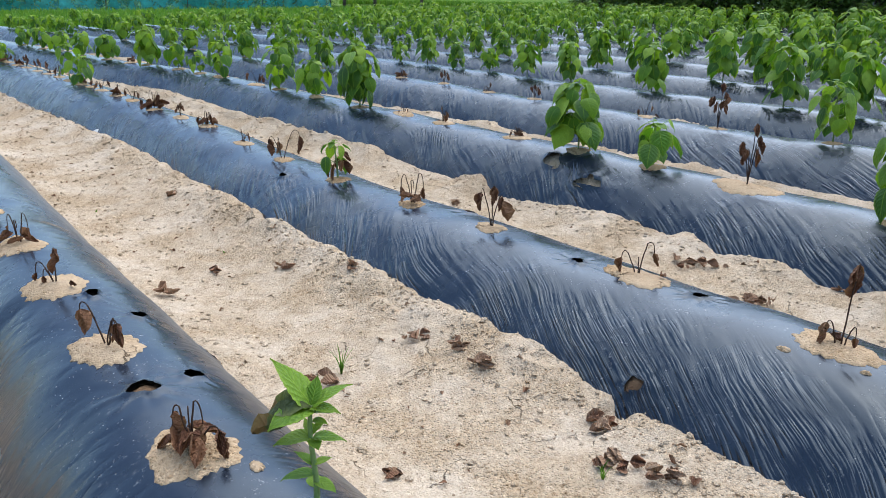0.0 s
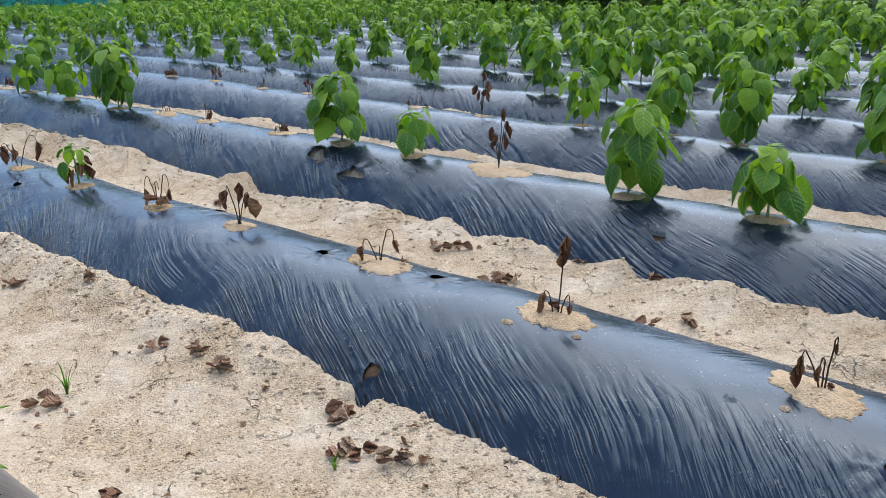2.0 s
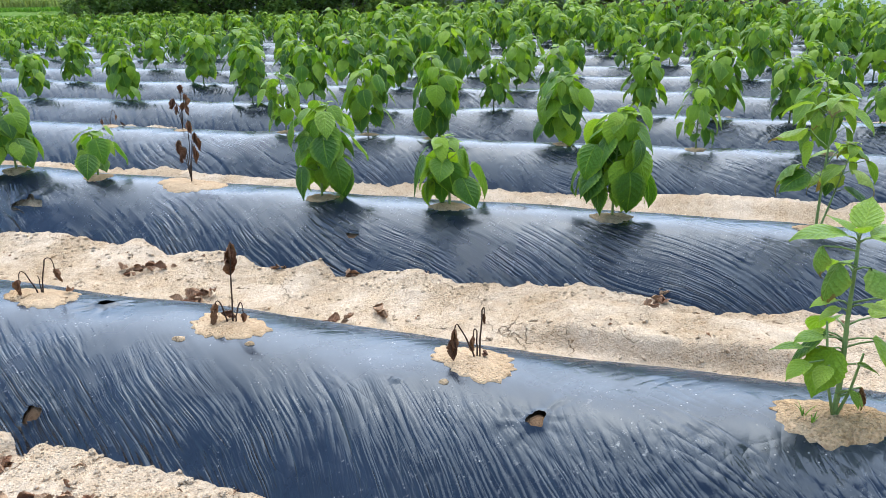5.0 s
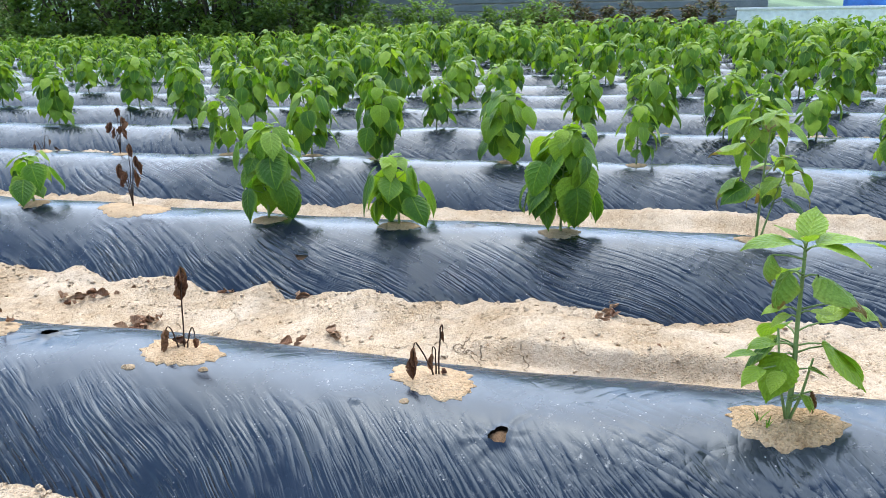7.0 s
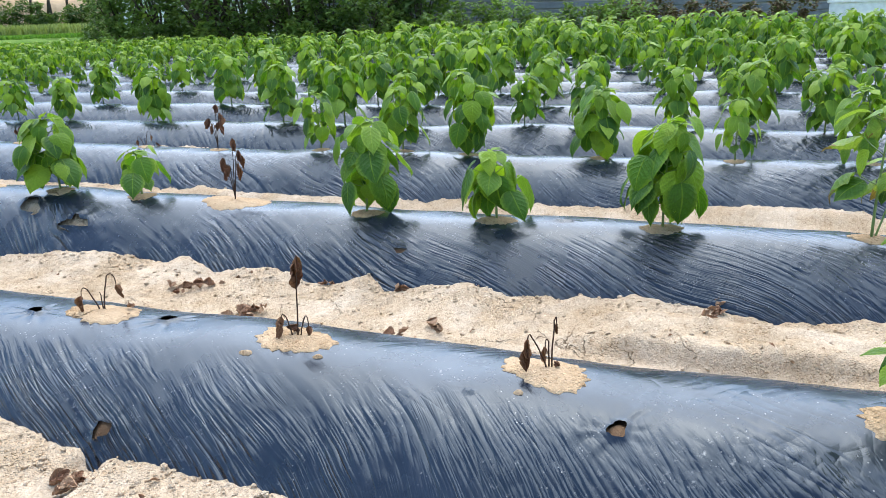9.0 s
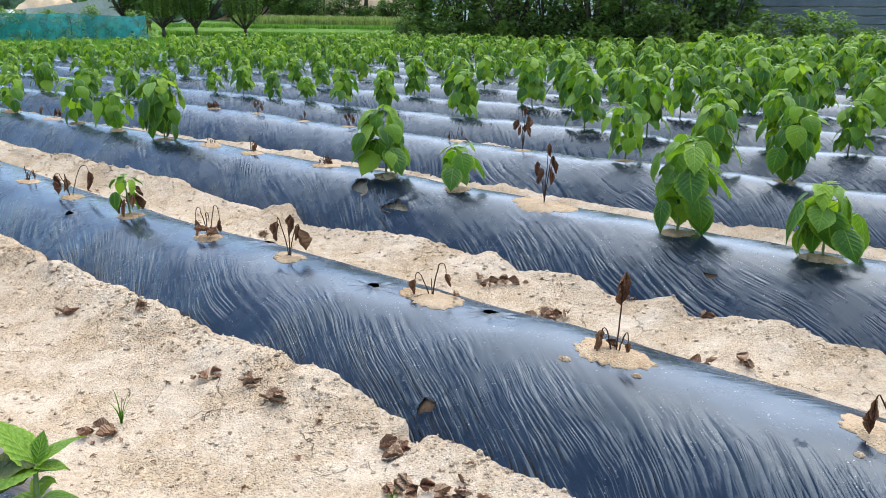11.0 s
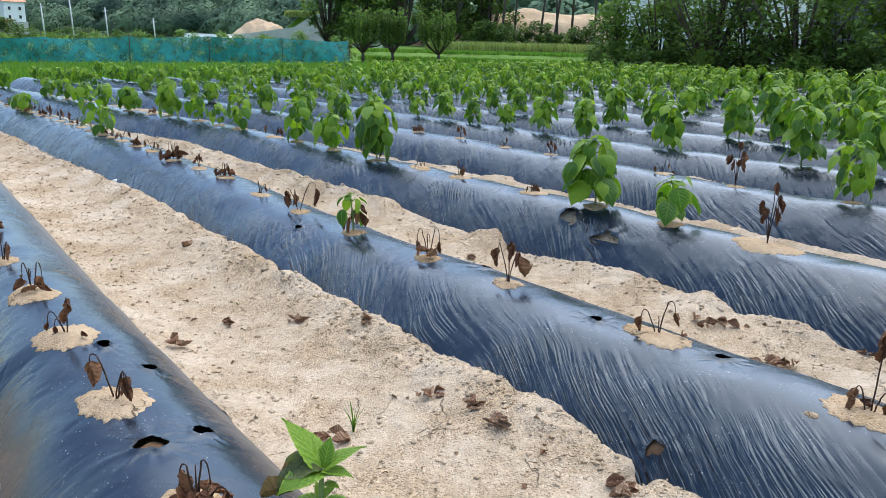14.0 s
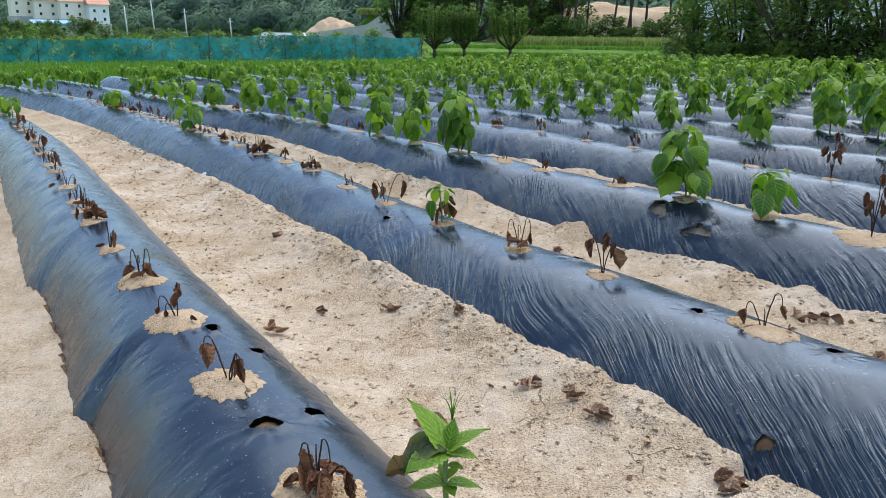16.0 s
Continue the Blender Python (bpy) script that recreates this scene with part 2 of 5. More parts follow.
    base = mixed(n, l, dust, (0.005, 0.0075, 0.0145), (0.018, 0.0235, 0.036))
    base = mixed(n, l, op("MULTIPLY", spots, 0.6), base, (0.45, 0.42, 0.38))
    rough = ramp(n, l, noisy(9, 4), [(0.3, (0.19, 0.19, 0.19)), (0.7, (0.32, 0.32, 0.32))])
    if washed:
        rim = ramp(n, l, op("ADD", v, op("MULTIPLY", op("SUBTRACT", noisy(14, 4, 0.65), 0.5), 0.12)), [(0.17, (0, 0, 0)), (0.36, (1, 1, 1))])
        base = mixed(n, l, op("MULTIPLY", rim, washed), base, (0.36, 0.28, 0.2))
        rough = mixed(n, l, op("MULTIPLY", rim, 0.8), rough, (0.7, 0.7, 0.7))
    l.new(base, b.inputs["Base Color"])
    l.new(rough, b.inputs["Roughness"])
    b.inputs["IOR"].default_value = 1.52
    b.inputs["Specular Tint"].default_value = (0.76, 0.89, 1.0, 1)
    return m


film_mat = film_material("black_mulch_film", 0.0)
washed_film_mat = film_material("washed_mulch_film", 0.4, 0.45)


def nodes_voronoi(n, l, vec, scale):
    vor = nd(n, "ShaderNodeTexVoronoi", Scale=scale)
    l.new(vec, vor.inputs["Vector"])
    return vor.outputs["Distance"]


def leaf_material(name, low, mid, high, through_light, blemish, rough=0.45, clump=0.0):
    m, n, l, b = material(name)
    info = n.new("ShaderNodeObjectInfo")
    geo = n.new("ShaderNodeNewGeometry")
    rnd = calc(n, l, "FRACT", calc(n, l, "ADD", info.outputs["Random"], geo.outputs["Random Per Island"]))
    col = ramp(n, l, rnd, [(0.0, low), (0.5, mid), (1.0, high)])
    uv = coords(n, l, (1, 1, 1), "UV")
    sp = n.new("ShaderNodeSeparateXYZ")
    l.new(uv, sp.inputs[0])
    side = calc(n, l, "ABSOLUTE", calc(n, l, "SUBTRACT", sp.outputs[0], 0.5))
    vein = calc(n, l, "SINE", calc(n, l, "MULTIPLY", calc(n, l, "SUBTRACT", sp.outputs[1], calc(n, l, "MULTIPLY", side, 0.6)), 22.0))
    rib = calc(n, l, "POWER", calc(n, l, "ABSOLUTE", vein), 0.5)
    groove = ramp(n, l, rib, [(0.0, (1, 1, 1)), (0.35, (0, 0, 0))])
    midrib = ramp(n, l, side, [(0.0, (1, 1, 1)), (0.035, (0, 0, 0))])
    rim = ramp(n, l, side, [(0.34, (0, 0, 0)), (0.5, (1, 1, 1))])
    col = mixed(n, l, calc(n, l, "MULTIPLY", rim, 0.6), col, high)
    col = mixed(n, l, calc(n, l, "MULTIPLY", midrib, 0.6), col, high)
    col = mixed(n, l, calc(n, l, "MULTIPLY", groove, 0.05), col, high)
    obv = coords(n, l)
    blot = ramp(n, l, noise_tex(n, l, obv, 25, 4), [(0.35, (0.7, 0.72, 0.6)), (0.6, (1.08, 1.05, 1.0))])
    col = mixed(n, l, 0.8, col, blot, "MULTIPLY")
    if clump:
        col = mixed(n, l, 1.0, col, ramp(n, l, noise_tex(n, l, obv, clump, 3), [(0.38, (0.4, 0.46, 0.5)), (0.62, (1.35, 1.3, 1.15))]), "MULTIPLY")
    if blemish:
        rim_ = calc(n, l, "ADD", calc(n, l, "MULTIPLY", sp.outputs[1], 0.8), calc(n, l, "MULTIPLY", side, 0.35))
        burn = ramp(n, l, calc(n, l, "ADD", rim_, calc(n, l, "MULTIPLY", noise_tex(n, l, obv, 4, 4, 0.6), 0.6)), [(0.98, (0, 0, 0)), (1.08, (1, 1, 1))])
        col = mixed(n, l, calc(n, l, "MULTIPLY", burn, blemish), col, (0.16, 0.085, 0.03))
    l.new(col, b.inputs["Base Color"])
    b.inputs["Roughness"].default_value = rough
    b.inputs["Specular IOR Level"].default_value = 0.24
    cell = nodes_voronoi(n, l, uv, 17)
    hgt = calc(n, l, "ADD", calc(n, l, "MULTIPLY", rib, 0.5), noise_tex(n, l, obv, 9, 3))
    hgt = calc(n, l, "SUBTRACT", hgt, calc(n, l, "MULTIPLY", cell, 0.3))
    hgt = calc(n, l, "SUBTRACT", hgt, calc(n, l, "MULTIPLY", midrib, 0.5))
    bump(n, l, b, hgt, 0.55, 0.008)
    if through_light:
        tr = n.new("ShaderNodeBsdfTranslucent")
        l.new(mixed(n, l, 1.0, col, (1.25, 1.3, 0.6), "MULTIPLY"), tr.inputs[0])
        mix = n.new("ShaderNodeMixShader")
        mix.inputs[0].default_value = through_light
        l.new(b.outputs[0], mix.inputs[1])
        l.new(tr.outputs[0], mix.inputs[2])
        l.new(mix.outputs[0], n["Material Output"].inputs[0])
    return m


leaf_mat = leaf_material("perilla_leaf", (0.036, 0.1, 0.011), (0.08, 0.182, 0.014), (0.24, 0.37, 0.026), 0.4, 0.0)
young_mat = leaf_material("young_leaf", (0.1, 0.2, 0.018), (0.175, 0.29, 0.027), (0.29, 0.41, 0.05), 0.36, 0.0)
sick_mat = leaf_material("blighted_leaf", (0.12, 0.22, 0.03), (0.19, 0.3, 0.05), (0.26, 0.33, 0.06), 0.28, 0.85)
dry_mat = leaf_material("withered_leaf", (0.085, 0.034, 0.019), (0.145, 0.062, 0.033), (0.25, 0.128, 0.07), 0.12, 0.0, 0.8)
black_leaf_mat = leaf_material("blackened_leaf", (0.06, 0.075, 0.025), (0.1, 0.12, 0.04), (0.17, 0.19, 0.06), 0.15, 0.75, 0.6)
litter_mat = leaf_material("leaf_litter", (0.22, 0.105, 0.06), (0.3, 0.165, 0.1), (0.4, 0.26, 0.165), 0.0, 0.0, 0.9)


stem_mat = plain("green_stem", (0.13, 0.2, 0.05), (0.2, 0.27, 0.08), 30)
dry_stem_mat = plain("withered_stem", (0.035, 0.022, 0.018), (0.09, 0.055, 0.035), 40, 0.85)
bark_mat = plain("bark", (0.05, 0.04, 0.03), (0.12, 0.1, 0.08), 8, 0.9)
stone_mat = plain("pale_stone", (0.5, 0.48, 0.45), (0.7, 0.68, 0.64), 30, 0.8)
concrete_mat = plain("concrete", (0.36, 0.35, 0.33), (0.52, 0.5, 0.47), 0.6, 0.9)
sand_mat = plain("sandy_bank", (0.44, 0.31, 0.19), (0.6, 0.45, 0.3), 0.5, 0.95)
cream_mat = plain("cream_render", (0.8, 0.73, 0.58), (0.86, 0.8, 0.68), 1.0, 0.85)
roof_mat = plain("orange_tile_roof", (0.5, 0.22, 0.13), (0.62, 0.32, 0.2), 2.0, 0.8)
white_mat = plain("white_paint", (0.72, 0.72, 0.7), (0.82, 0.82, 0.8), 1.5, 0.6)
dark_metal_mat = plain("dark_cladding", (0.1, 0.11, 0.12), (0.17, 0.18, 0.19), 3, 0.5)
blue_mat = plain("blue_tarpaulin", (0.02, 0.09, 0.35), (0.04, 0.16, 0.5), 3, 0.5)
pole_mat = plain("grey_pole", (0.45, 0.45, 0.44), (0.6, 0.6, 0.58), 5, 0.7)
pane_mat = plain("dark_window", (0.02, 0.025, 0.03), (0.05, 0.055, 0.06), 2, 0.15)
red_mat = plain("red_awning", (0.4, 0.05, 0.04), (0.5, 0.09, 0.07), 2, 0.6)
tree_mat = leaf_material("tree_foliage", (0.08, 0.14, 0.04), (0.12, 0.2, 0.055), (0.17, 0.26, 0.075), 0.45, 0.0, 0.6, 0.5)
orchard_mat = leaf_material("orchard_foliage", (0.1, 0.18, 0.04), (0.15, 0.24, 0.055), (0.2, 0.3, 0.08), 0.4, 0.0, 0.6)
# distance haze is put into the hill's base colour, paler and bluer
hazed_hill_mat = leaf_material("hazed_hill_foliage", (0.1, 0.158, 0.108), (0.118, 0.18, 0.12), (0.14, 0.205, 0.135), 0.0, 0.0, 0.95, 0.07)
rust_mat = leaf_material("rusty_shrub", (0.1, 0.055, 0.035), (0.13, 0.09, 0.04), (0.1, 0.14, 0.035), 0.1, 0.0, 0.7)
grass_mat = leaf_material("rice_grass", (0.085, 0.19, 0.022), (0.13, 0.25, 0.032), (0.18, 0.3, 0.045), 0.36, 0.0, 0.5)
reed_mat = leaf_material("pale_reed", (0.2, 0.25, 0.07), (0.27, 0.32, 0.1), (0.34, 0.38, 0.14), 0.3, 0.0, 0.6)

# green windbreak net: a woven sheet, half open
net_mat, n_, l_, b_ = material("green_net")
v_ = coords(n_, l_)
b_.inputs["Base Color"].default_value = (0.02, 0.2, 0.17, 1)
l_.new(ramp(n_, l_, noise_tex(n_, l_, v_, 2.4, 5, 0.65), [(0.3, (0.008, 0.13, 0.12)), (0.55, (0.02, 0.26, 0.24)), (0.75, (0.06, 0.36, 0.34))]), b_.inputs["Base Color"])
b_.inputs["Roughness"].default_value = 0.6
weave = ramp(n_, l_, noise_tex(n_, l_, v_, 3.0, 4, 0.65), [(0.36, (0.42, 0.42, 0.42)), (0.62, (0.95, 0.95, 0.95))])
l_.new(weave, b_.inputs["Alpha"])

# ---- helpers for shapes ----
U, N = Vector((-0.65, 0.76, 0)), Vector((0.76, 0.65, 0))


def at(s, p, z=0.0):
    return U * s + N * p + Vector((0, 0, z))


def vnoise(x, y, seed=0):
    """Smooth value noise on numpy arrays, 0 to 1."""
    x, y = np.asarray(x, float), np.asarray(y, float)
    xi, yi = np.floor(x), np.floor(y)
    fx, fy = x - xi, y - yi
    fx, fy = fx * fx * (3 - 2 * fx), fy * fy * (3 - 2 * fy)

    def h(a, b):
        v = np.sin(a * 127.1 + b * 311.7 + seed * 74.7) * 43758.5453
        return v - np.floor(v)

    return (h(xi, yi) * (1 - fx) + h(xi + 1, yi) * fx) * (1 - fy) + (h(xi, yi + 1) * (1 - fx) + h(xi + 1, yi + 1) * fx) * fy


def fbm(x, y, seed=0, octaves=4):
    total, amp, norm = 0, 1.0, 0
    for o in range(octaves):
        total, norm = total + amp * vnoise(np.asarray(x) * 2 ** o, np.asarray(y) * 2 ** o, seed + o), norm + amp
        amp *= 0.55
    return total / norm


def mesh_object(name, verts, faces, mat, parent=None, smooth=True, uvs=None):
    me = bpy.data.meshes.new(name)
    me.from_pydata([tuple(v) for v in verts], [], [tuple(f) for f in faces])
    me.materials.append(mat)
    if smooth:
        me.polygons.foreach_set("use_smooth", [True] * len(me.polygons))
    if uvs is not None:
        layer = me.uv_layers.new(name="UVMap")
        idx = np.empty(len(me.loops), int)
        me.loops.foreach_get("vertex_index", idx)
        layer.data.foreach_set("uv", np.asarray(uvs, float)[idx].ravel())
    me.update()
    ob = new(name, me)
    ob.parent = parent
    return ob


def part(name, bm, mat, parent, label=""):
    me = bpy.data.meshes.new(name)
    bm.to_mesh(me)
    bm.free()
    me.materials.append(mat)
    ob = new(name, me)
    ob.parent = parent
    return tagged(ob, label)


def empty(name, m):
    ob = new(name)
    ob.empty_display_size = 0.05
    ob.matrix_world = m
    return ob


def grid_faces(rows, cols):
    a = (np.arange(rows - 1)[:, None] * cols + np.arange(cols - 1)[None, :]).ravel()
    return np.stack([a, a + 1, a + cols + 1, a + cols], 1)


def tube_data(points, radii, sides=6):
    """A round tube along points."""
    verts, faces = [], []
    for i, p in enumerate(points):
        d = (points[min(i + 1, len(points) - 1)] - points[max(i - 1, 0)]).normalized()
        a = d.orthogonal().normalized()
        b = d.cross(a)
        for k in range(sides):
            w = 2 * math.pi * k / sides
            verts.append(p + (a * math.cos(w) + b * math.sin(w)) * radii[i])
    for i in range(len(points) - 1):
        for k in range(sides):
            k2 = (k + 1) % sides
            faces.append((i * sides + k, i * sides + k2, (i + 1) * sides + k2, (i + 1) * sides + k))
    faces.append(tuple(range(sides))[::-1])
    faces.append(tuple(range((len(points) - 1) * sides, len(points) * sides)))
    return verts, faces


def box_bm(sx, sy, sz, bevel=0.0, m=None):
    bm = bmesh.new()
    bmesh.ops.create_cube(bm, size=1, matrix=(m or Matrix()) @ Matrix.Diagonal((sx, sy, sz, 1)))
    if bevel:
        bmesh.ops.bevel(bm, geom=bm.edges[:], offset=bevel, segments=2, affect="EDGES")
    return bm


# ---- the beds ----
# each bed: centre line as (s, p), crest height, half width, the slant of its wrinkles
BEDS = {
    "a": dict(line=[(-4, 0.38), (1.3, 0.54), (3.3, 0.65), (4.3, 0.73), (5.5, 0.83), (7.3, 0.97), (8.2, 1.02), (12, 1.0), (16.5, 0.4)], half=(0.34, 0.355), slant=[(0, 0.3), (2, -0.5), (4, 0.7)], ends=(-9.0, 16.5)),
    "b": dict(line=[(-4, 1.85), (-0.64, 1.88), (0.8, 1.96), (3, 2.0), (4, 2.06), (5, 2.15), (7, 2.18), (9.5, 2.22), (11, 2.15), (12.5, 2.0), (14.5, 1.7), (16.5, 1.3)], half=(0.37, 0.42),
              slant=[(-1, 0.3), (0.0, 0.9), (0.6, 1.5), (1.3, 1.7), (1.8, 1.9), (2.4, 1.4), (3, 1.6), (4, 1.0)], ends=(-9.0, 16.5)),
    "c": dict(line=[(-5, 3.27), (0, 3.25), (2, 3.32), (5, 3.32), (7.5, 3.38), (9, 3.15), (12, 2.95), (14, 2.8), (16.5, 2.4)], half=(0.37, 0.42), slant=[(-2, 1.9), (0.6, 2.1), (1.3, 1.6), (2.2, 1.4), (2.6, 0.9), (3.2, 1.4)], ends=(-9.0, 16.5)),
    "d": dict(line=[(-6, 4.7), (0, 4.68), (2, 4.62), (5, 4.67), (8, 4.6), (12, 4.3), (14, 4.1), (16.5, 3.8)], half=(0.38, 0.42), slant=[(-2, 1.0), (0, 1.7), (0.8, 1.2), (1.6, 1.7), (3, 1.1)], ends=(-9.0, 16.5)),
}
for i_, name_ in enumerate("efghijklmno"):
    p_ = 5.85 + 1.26 * i_
    BEDS[name_] = dict(line=[(-12, p_ + 0.1), (0, p_), (8, p_ - 0.07), (12, p_ - 0.35), (16.5, p_ - 0.9)], half=(0.4, 0.42), slant=[(-4, 1.5), (-1, 0.7), (1, 1.5), (3, 0.6), (6, 1.2)], ends=(-10.0, 16.5))


def centre(bed, s):
    pts = BEDS[bed]["line"]
    return np.interp(s, [q[0] for q in pts], [q[1] for q in pts])


def near_half(bed, s):
    """Half width on the near side: that of the outermost bed is uneven."""
    if bed == "a":
        return np.interp(s, [1.8, 2.28, 2.36, 2.55, 3.0, 3.6, 3.75, 4.7, 6], [0.34, 0.3, 0.335, 0.33, 0.27, 0.28, 0.32, 0.32, 0.31])
    return BEDS[bed]["half"][0]


def bed_height(bed, s, q):
    """Height of the film over the furrow at s along the bed and q across from its middle."""
    b = BEDS[bed]
    k = ord(bed)
    h = (0.235 if bed == "b" else 0.25) + 0.03 * (vnoise(np.asarray(s) * 1.1, 0, k) - 0.5)
    w = np.where(np.asarray(q) < 0, near_half(bed, s), b["half"][1]) + 0.03 * (vnoise(np.asarray(s) * 0.9, 5, k + 3) - 0.5)
    z = h * (1 - np.minimum(np.abs(q) / w, 1.6) ** 2.3)
    return z + 0.02 * (fbm(np.asarray(s) * 3.0, np.asarray(q) * 3.5, k + 9, 2) - 0.5)


def film_at(bed, s, q=0.0):
    return float(bed_height(bed, np.array([s]), np.array([q]))[0])


# how high the soil is banked against the near side of two beds: s, height
LIPS = {
    "b": [(0.2, 0.018), (0.5, 0.03), (0.8, 0.03), (1.05, 0.036), (1.2, 0.036), (1.35, 0.058), (1.55, 0.082), (2.1, 0.08), (2.5, 0.088), (2.9, 0.105), (3.4, 0.095), (4.2, 0.075), (5.5, 0.085), (7, 0.06)],
    "c": [(-0.72, 0.058), (-0.5, 0.036), (-0.28, 0.052), (0.0, 0.085), (0.4, 0.05), (0.59, 0.07), (0.82, 0.03), (0.92, 0.02), (1.0, 0.085), (1.08, 0.05), (1.25, 0.032), (1.42, 0.066), (1.71, 0.028), (1.82, 0.068), (1.95, 0.042),
          (2.2, 0.08), (2.7, 0.04), (3.02, 0.01), (3.18, 0.095), (3.34, 0.035), (3.64, 0.048), (4.2, 0.11), (5.2, 0.1)],
}


def soil_height(s, p):
    """The furrows: a trampled crust with crumbling banks heaped against the beds."""
    s, p = np.asarray(s, float), np.asarray(p, float)
    z = 0.03 * (fbm(s * 1.3, p * 1.3, 1, 3) - 0.5) + 0.014 * (fbm(s * 6, p * 6, 2, 3) - 0.5) + 0.006 * (vnoise(s * 30, p * 30, 3) - 0.5)
    dip = np.clip(fbm(s * 9, p * 9, 77, 2) - 0.66, 0, 1)
    z = z - 0.03 * dip
    for bed in BEDS:
        k = ord(bed)
        q = p - centre(bed, s)
        side = np.where(q < 0, 11, 17) + k
        edge = np.where(q < 0, near_half(bed, s), BEDS[bed]["half"][1])
        swell = 0.35 + 0.9 * vnoise(s * 1.1, side * 1.0, k)
        scallop = np.abs(2 * vnoise(s * 3.1, side * 1.0 + 0.5, k + 2) - 1)
        width = 0.075 + 0.05 * vnoise(s * 2.3, side * 1.0, k + 5)
        out_ = np.abs(q) - edge + 0.01
        if bed in LIPS:
            width = np.where((out_ > 0) & (q < 0), width * 1.9, width)
        heap = np.exp(-np.abs(out_ / width) ** np.where((out_ > 0) & (q < 0), 1.5, 2.4))
        tall = 0.03 + 0.075 * swell * (0.45 + 0.55 * scallop)
        if bed in LIPS:
            at_s, high = zip(*LIPS[bed])
            lip = np.interp(s, at_s, high) * (0.88 + 0.24 * vnoise(s * 8.0, side * 1.0, k + 6))
            if bed == "b":
                lip = lip * (1 - 0.9 * np.exp(-((s - 1.135) / 0.035) ** 4))
            tall = np.where(q < 0, lip, tall * (0.55 if bed == "b" else 0.9))
        if bed == "a":
            tall = tall * np.where(q > 0, 0.25, 0.6)
        rough = 0.75 + 0.5 * fbm(s * 16, p * 16, k + 31, 3)
        z = z + heap * tall * rough + heap * 0.014 * (fbm(s * 55, p * 55, k + 37, 2) - 0.5)
    # a broken ledge of soil between two of the beds
    ledge = 1 / (1 + np.exp(np.clip(-(p - 2.57 - 0.02 * np.sin(s * 6) - 0.05 * (vnoise(s * 9, p * 0, 61) - 0.5)) * 130, -40, 40))) * np.exp(-((s + 0.28) / 0.42) ** 4) * np.clip((2.84 - p) * 9, 0, 1)
    return z + 0.075 * ledge * (0.85 + 0.3 * vnoise(s * 22, p * 22, 63))


def spaced(fine_a, fine_b, step, lo, hi, grow=1.12):
    v = list(np.arange(fine_a, fine_b, step))
    for sign, start, end in ((1, v[-1], hi), (-1, v[0], lo)):
        d, x = step, start
        while sign * (end - x) > 0:
            d *= grow
            x += sign * min(d, 400)
            v.append(x)
    return np.array(sorted(v))


# holes torn or burnt into the film: s, q from the bed's middle, half lengths along and across
HOLES = {
    "a": [(2.2, 0.046, 0.026, 0.022), (2.02, 0.114, 0.03, 0.02), (1.59, -0.018, 0.036, 0.034), (1.61, 0.1, 0.027, 0.022), (1.96, 0.28, 0.022, 0.026)],
    "b": [(1.14, -0.31, 0.024, 0.022), (1.61, -0.006, 0.026, 0.022), (1.185, 0.04, 0.028, 0.018), (3.37, -0.126, 0.026, 0.022), (-0.075, -0.147, 0.026, 0.022), (2.28, 0.12, 0.035, 0.018), (0.26, -0.103, 0.008, 0.006)],
    "c": [(0.9, -0.243, 0.03, 0.026), (0.31, -0.006, 0.035, 0.018), (2.5, -0.235, 0.062, 0.034), (2.785, -0.178, 0.066, 0.03)],
    "d": [(1.75, 0.0, 0.035, 0.018)],
}
# the ones filled with soil to the brim
FILLED = {("a", 1.59): -0.018, ("b", 1.14): -0.31, ("b", -0.075): -0.147, ("c", 0.9): -0.243}


def ground_sheet():
    ss = spaced(-0.9, 3.2, 0.0125, -1500, 1500, 1.025)
    ps = spaced(0.45, 3.1, 0.0125, -1500, 1500, 1.025)
    S, P = np.meshgrid(ss, ps, indexing="ij")
    Z = soil_height(S, P)
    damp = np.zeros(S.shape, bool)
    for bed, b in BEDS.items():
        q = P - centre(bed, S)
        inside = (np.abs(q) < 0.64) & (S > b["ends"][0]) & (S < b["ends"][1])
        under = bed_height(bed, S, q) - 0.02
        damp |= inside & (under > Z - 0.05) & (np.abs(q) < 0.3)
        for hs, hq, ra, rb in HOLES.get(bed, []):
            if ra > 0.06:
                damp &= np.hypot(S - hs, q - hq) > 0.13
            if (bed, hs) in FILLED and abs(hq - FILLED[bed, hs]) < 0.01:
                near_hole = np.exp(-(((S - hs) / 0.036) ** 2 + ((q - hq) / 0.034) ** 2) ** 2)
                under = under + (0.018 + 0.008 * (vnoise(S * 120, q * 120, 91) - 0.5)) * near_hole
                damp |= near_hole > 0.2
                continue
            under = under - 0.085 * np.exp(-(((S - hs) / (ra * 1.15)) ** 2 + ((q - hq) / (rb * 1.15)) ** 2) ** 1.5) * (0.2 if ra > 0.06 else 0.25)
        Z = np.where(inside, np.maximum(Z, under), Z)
    far = np.clip((np.hypot(S, P) - 25) / 15, 0, 1)
    Z = Z * (1 - far)
    X, Y = U.x * S + N.x * P, U.y * S + N.y * P
    ob = mesh_object("ground", np.stack([X.ravel(), Y.ravel(), Z.ravel()], 1), grid_faces(len(ss), len(ps))[:, ::-1], ground_mat)
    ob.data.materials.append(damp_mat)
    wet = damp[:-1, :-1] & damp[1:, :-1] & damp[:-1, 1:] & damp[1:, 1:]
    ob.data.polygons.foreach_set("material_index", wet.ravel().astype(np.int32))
    return tagged(ob, "pale sandy field soil, cracked and crumbly, grass beyond", "ground", kind="structure")


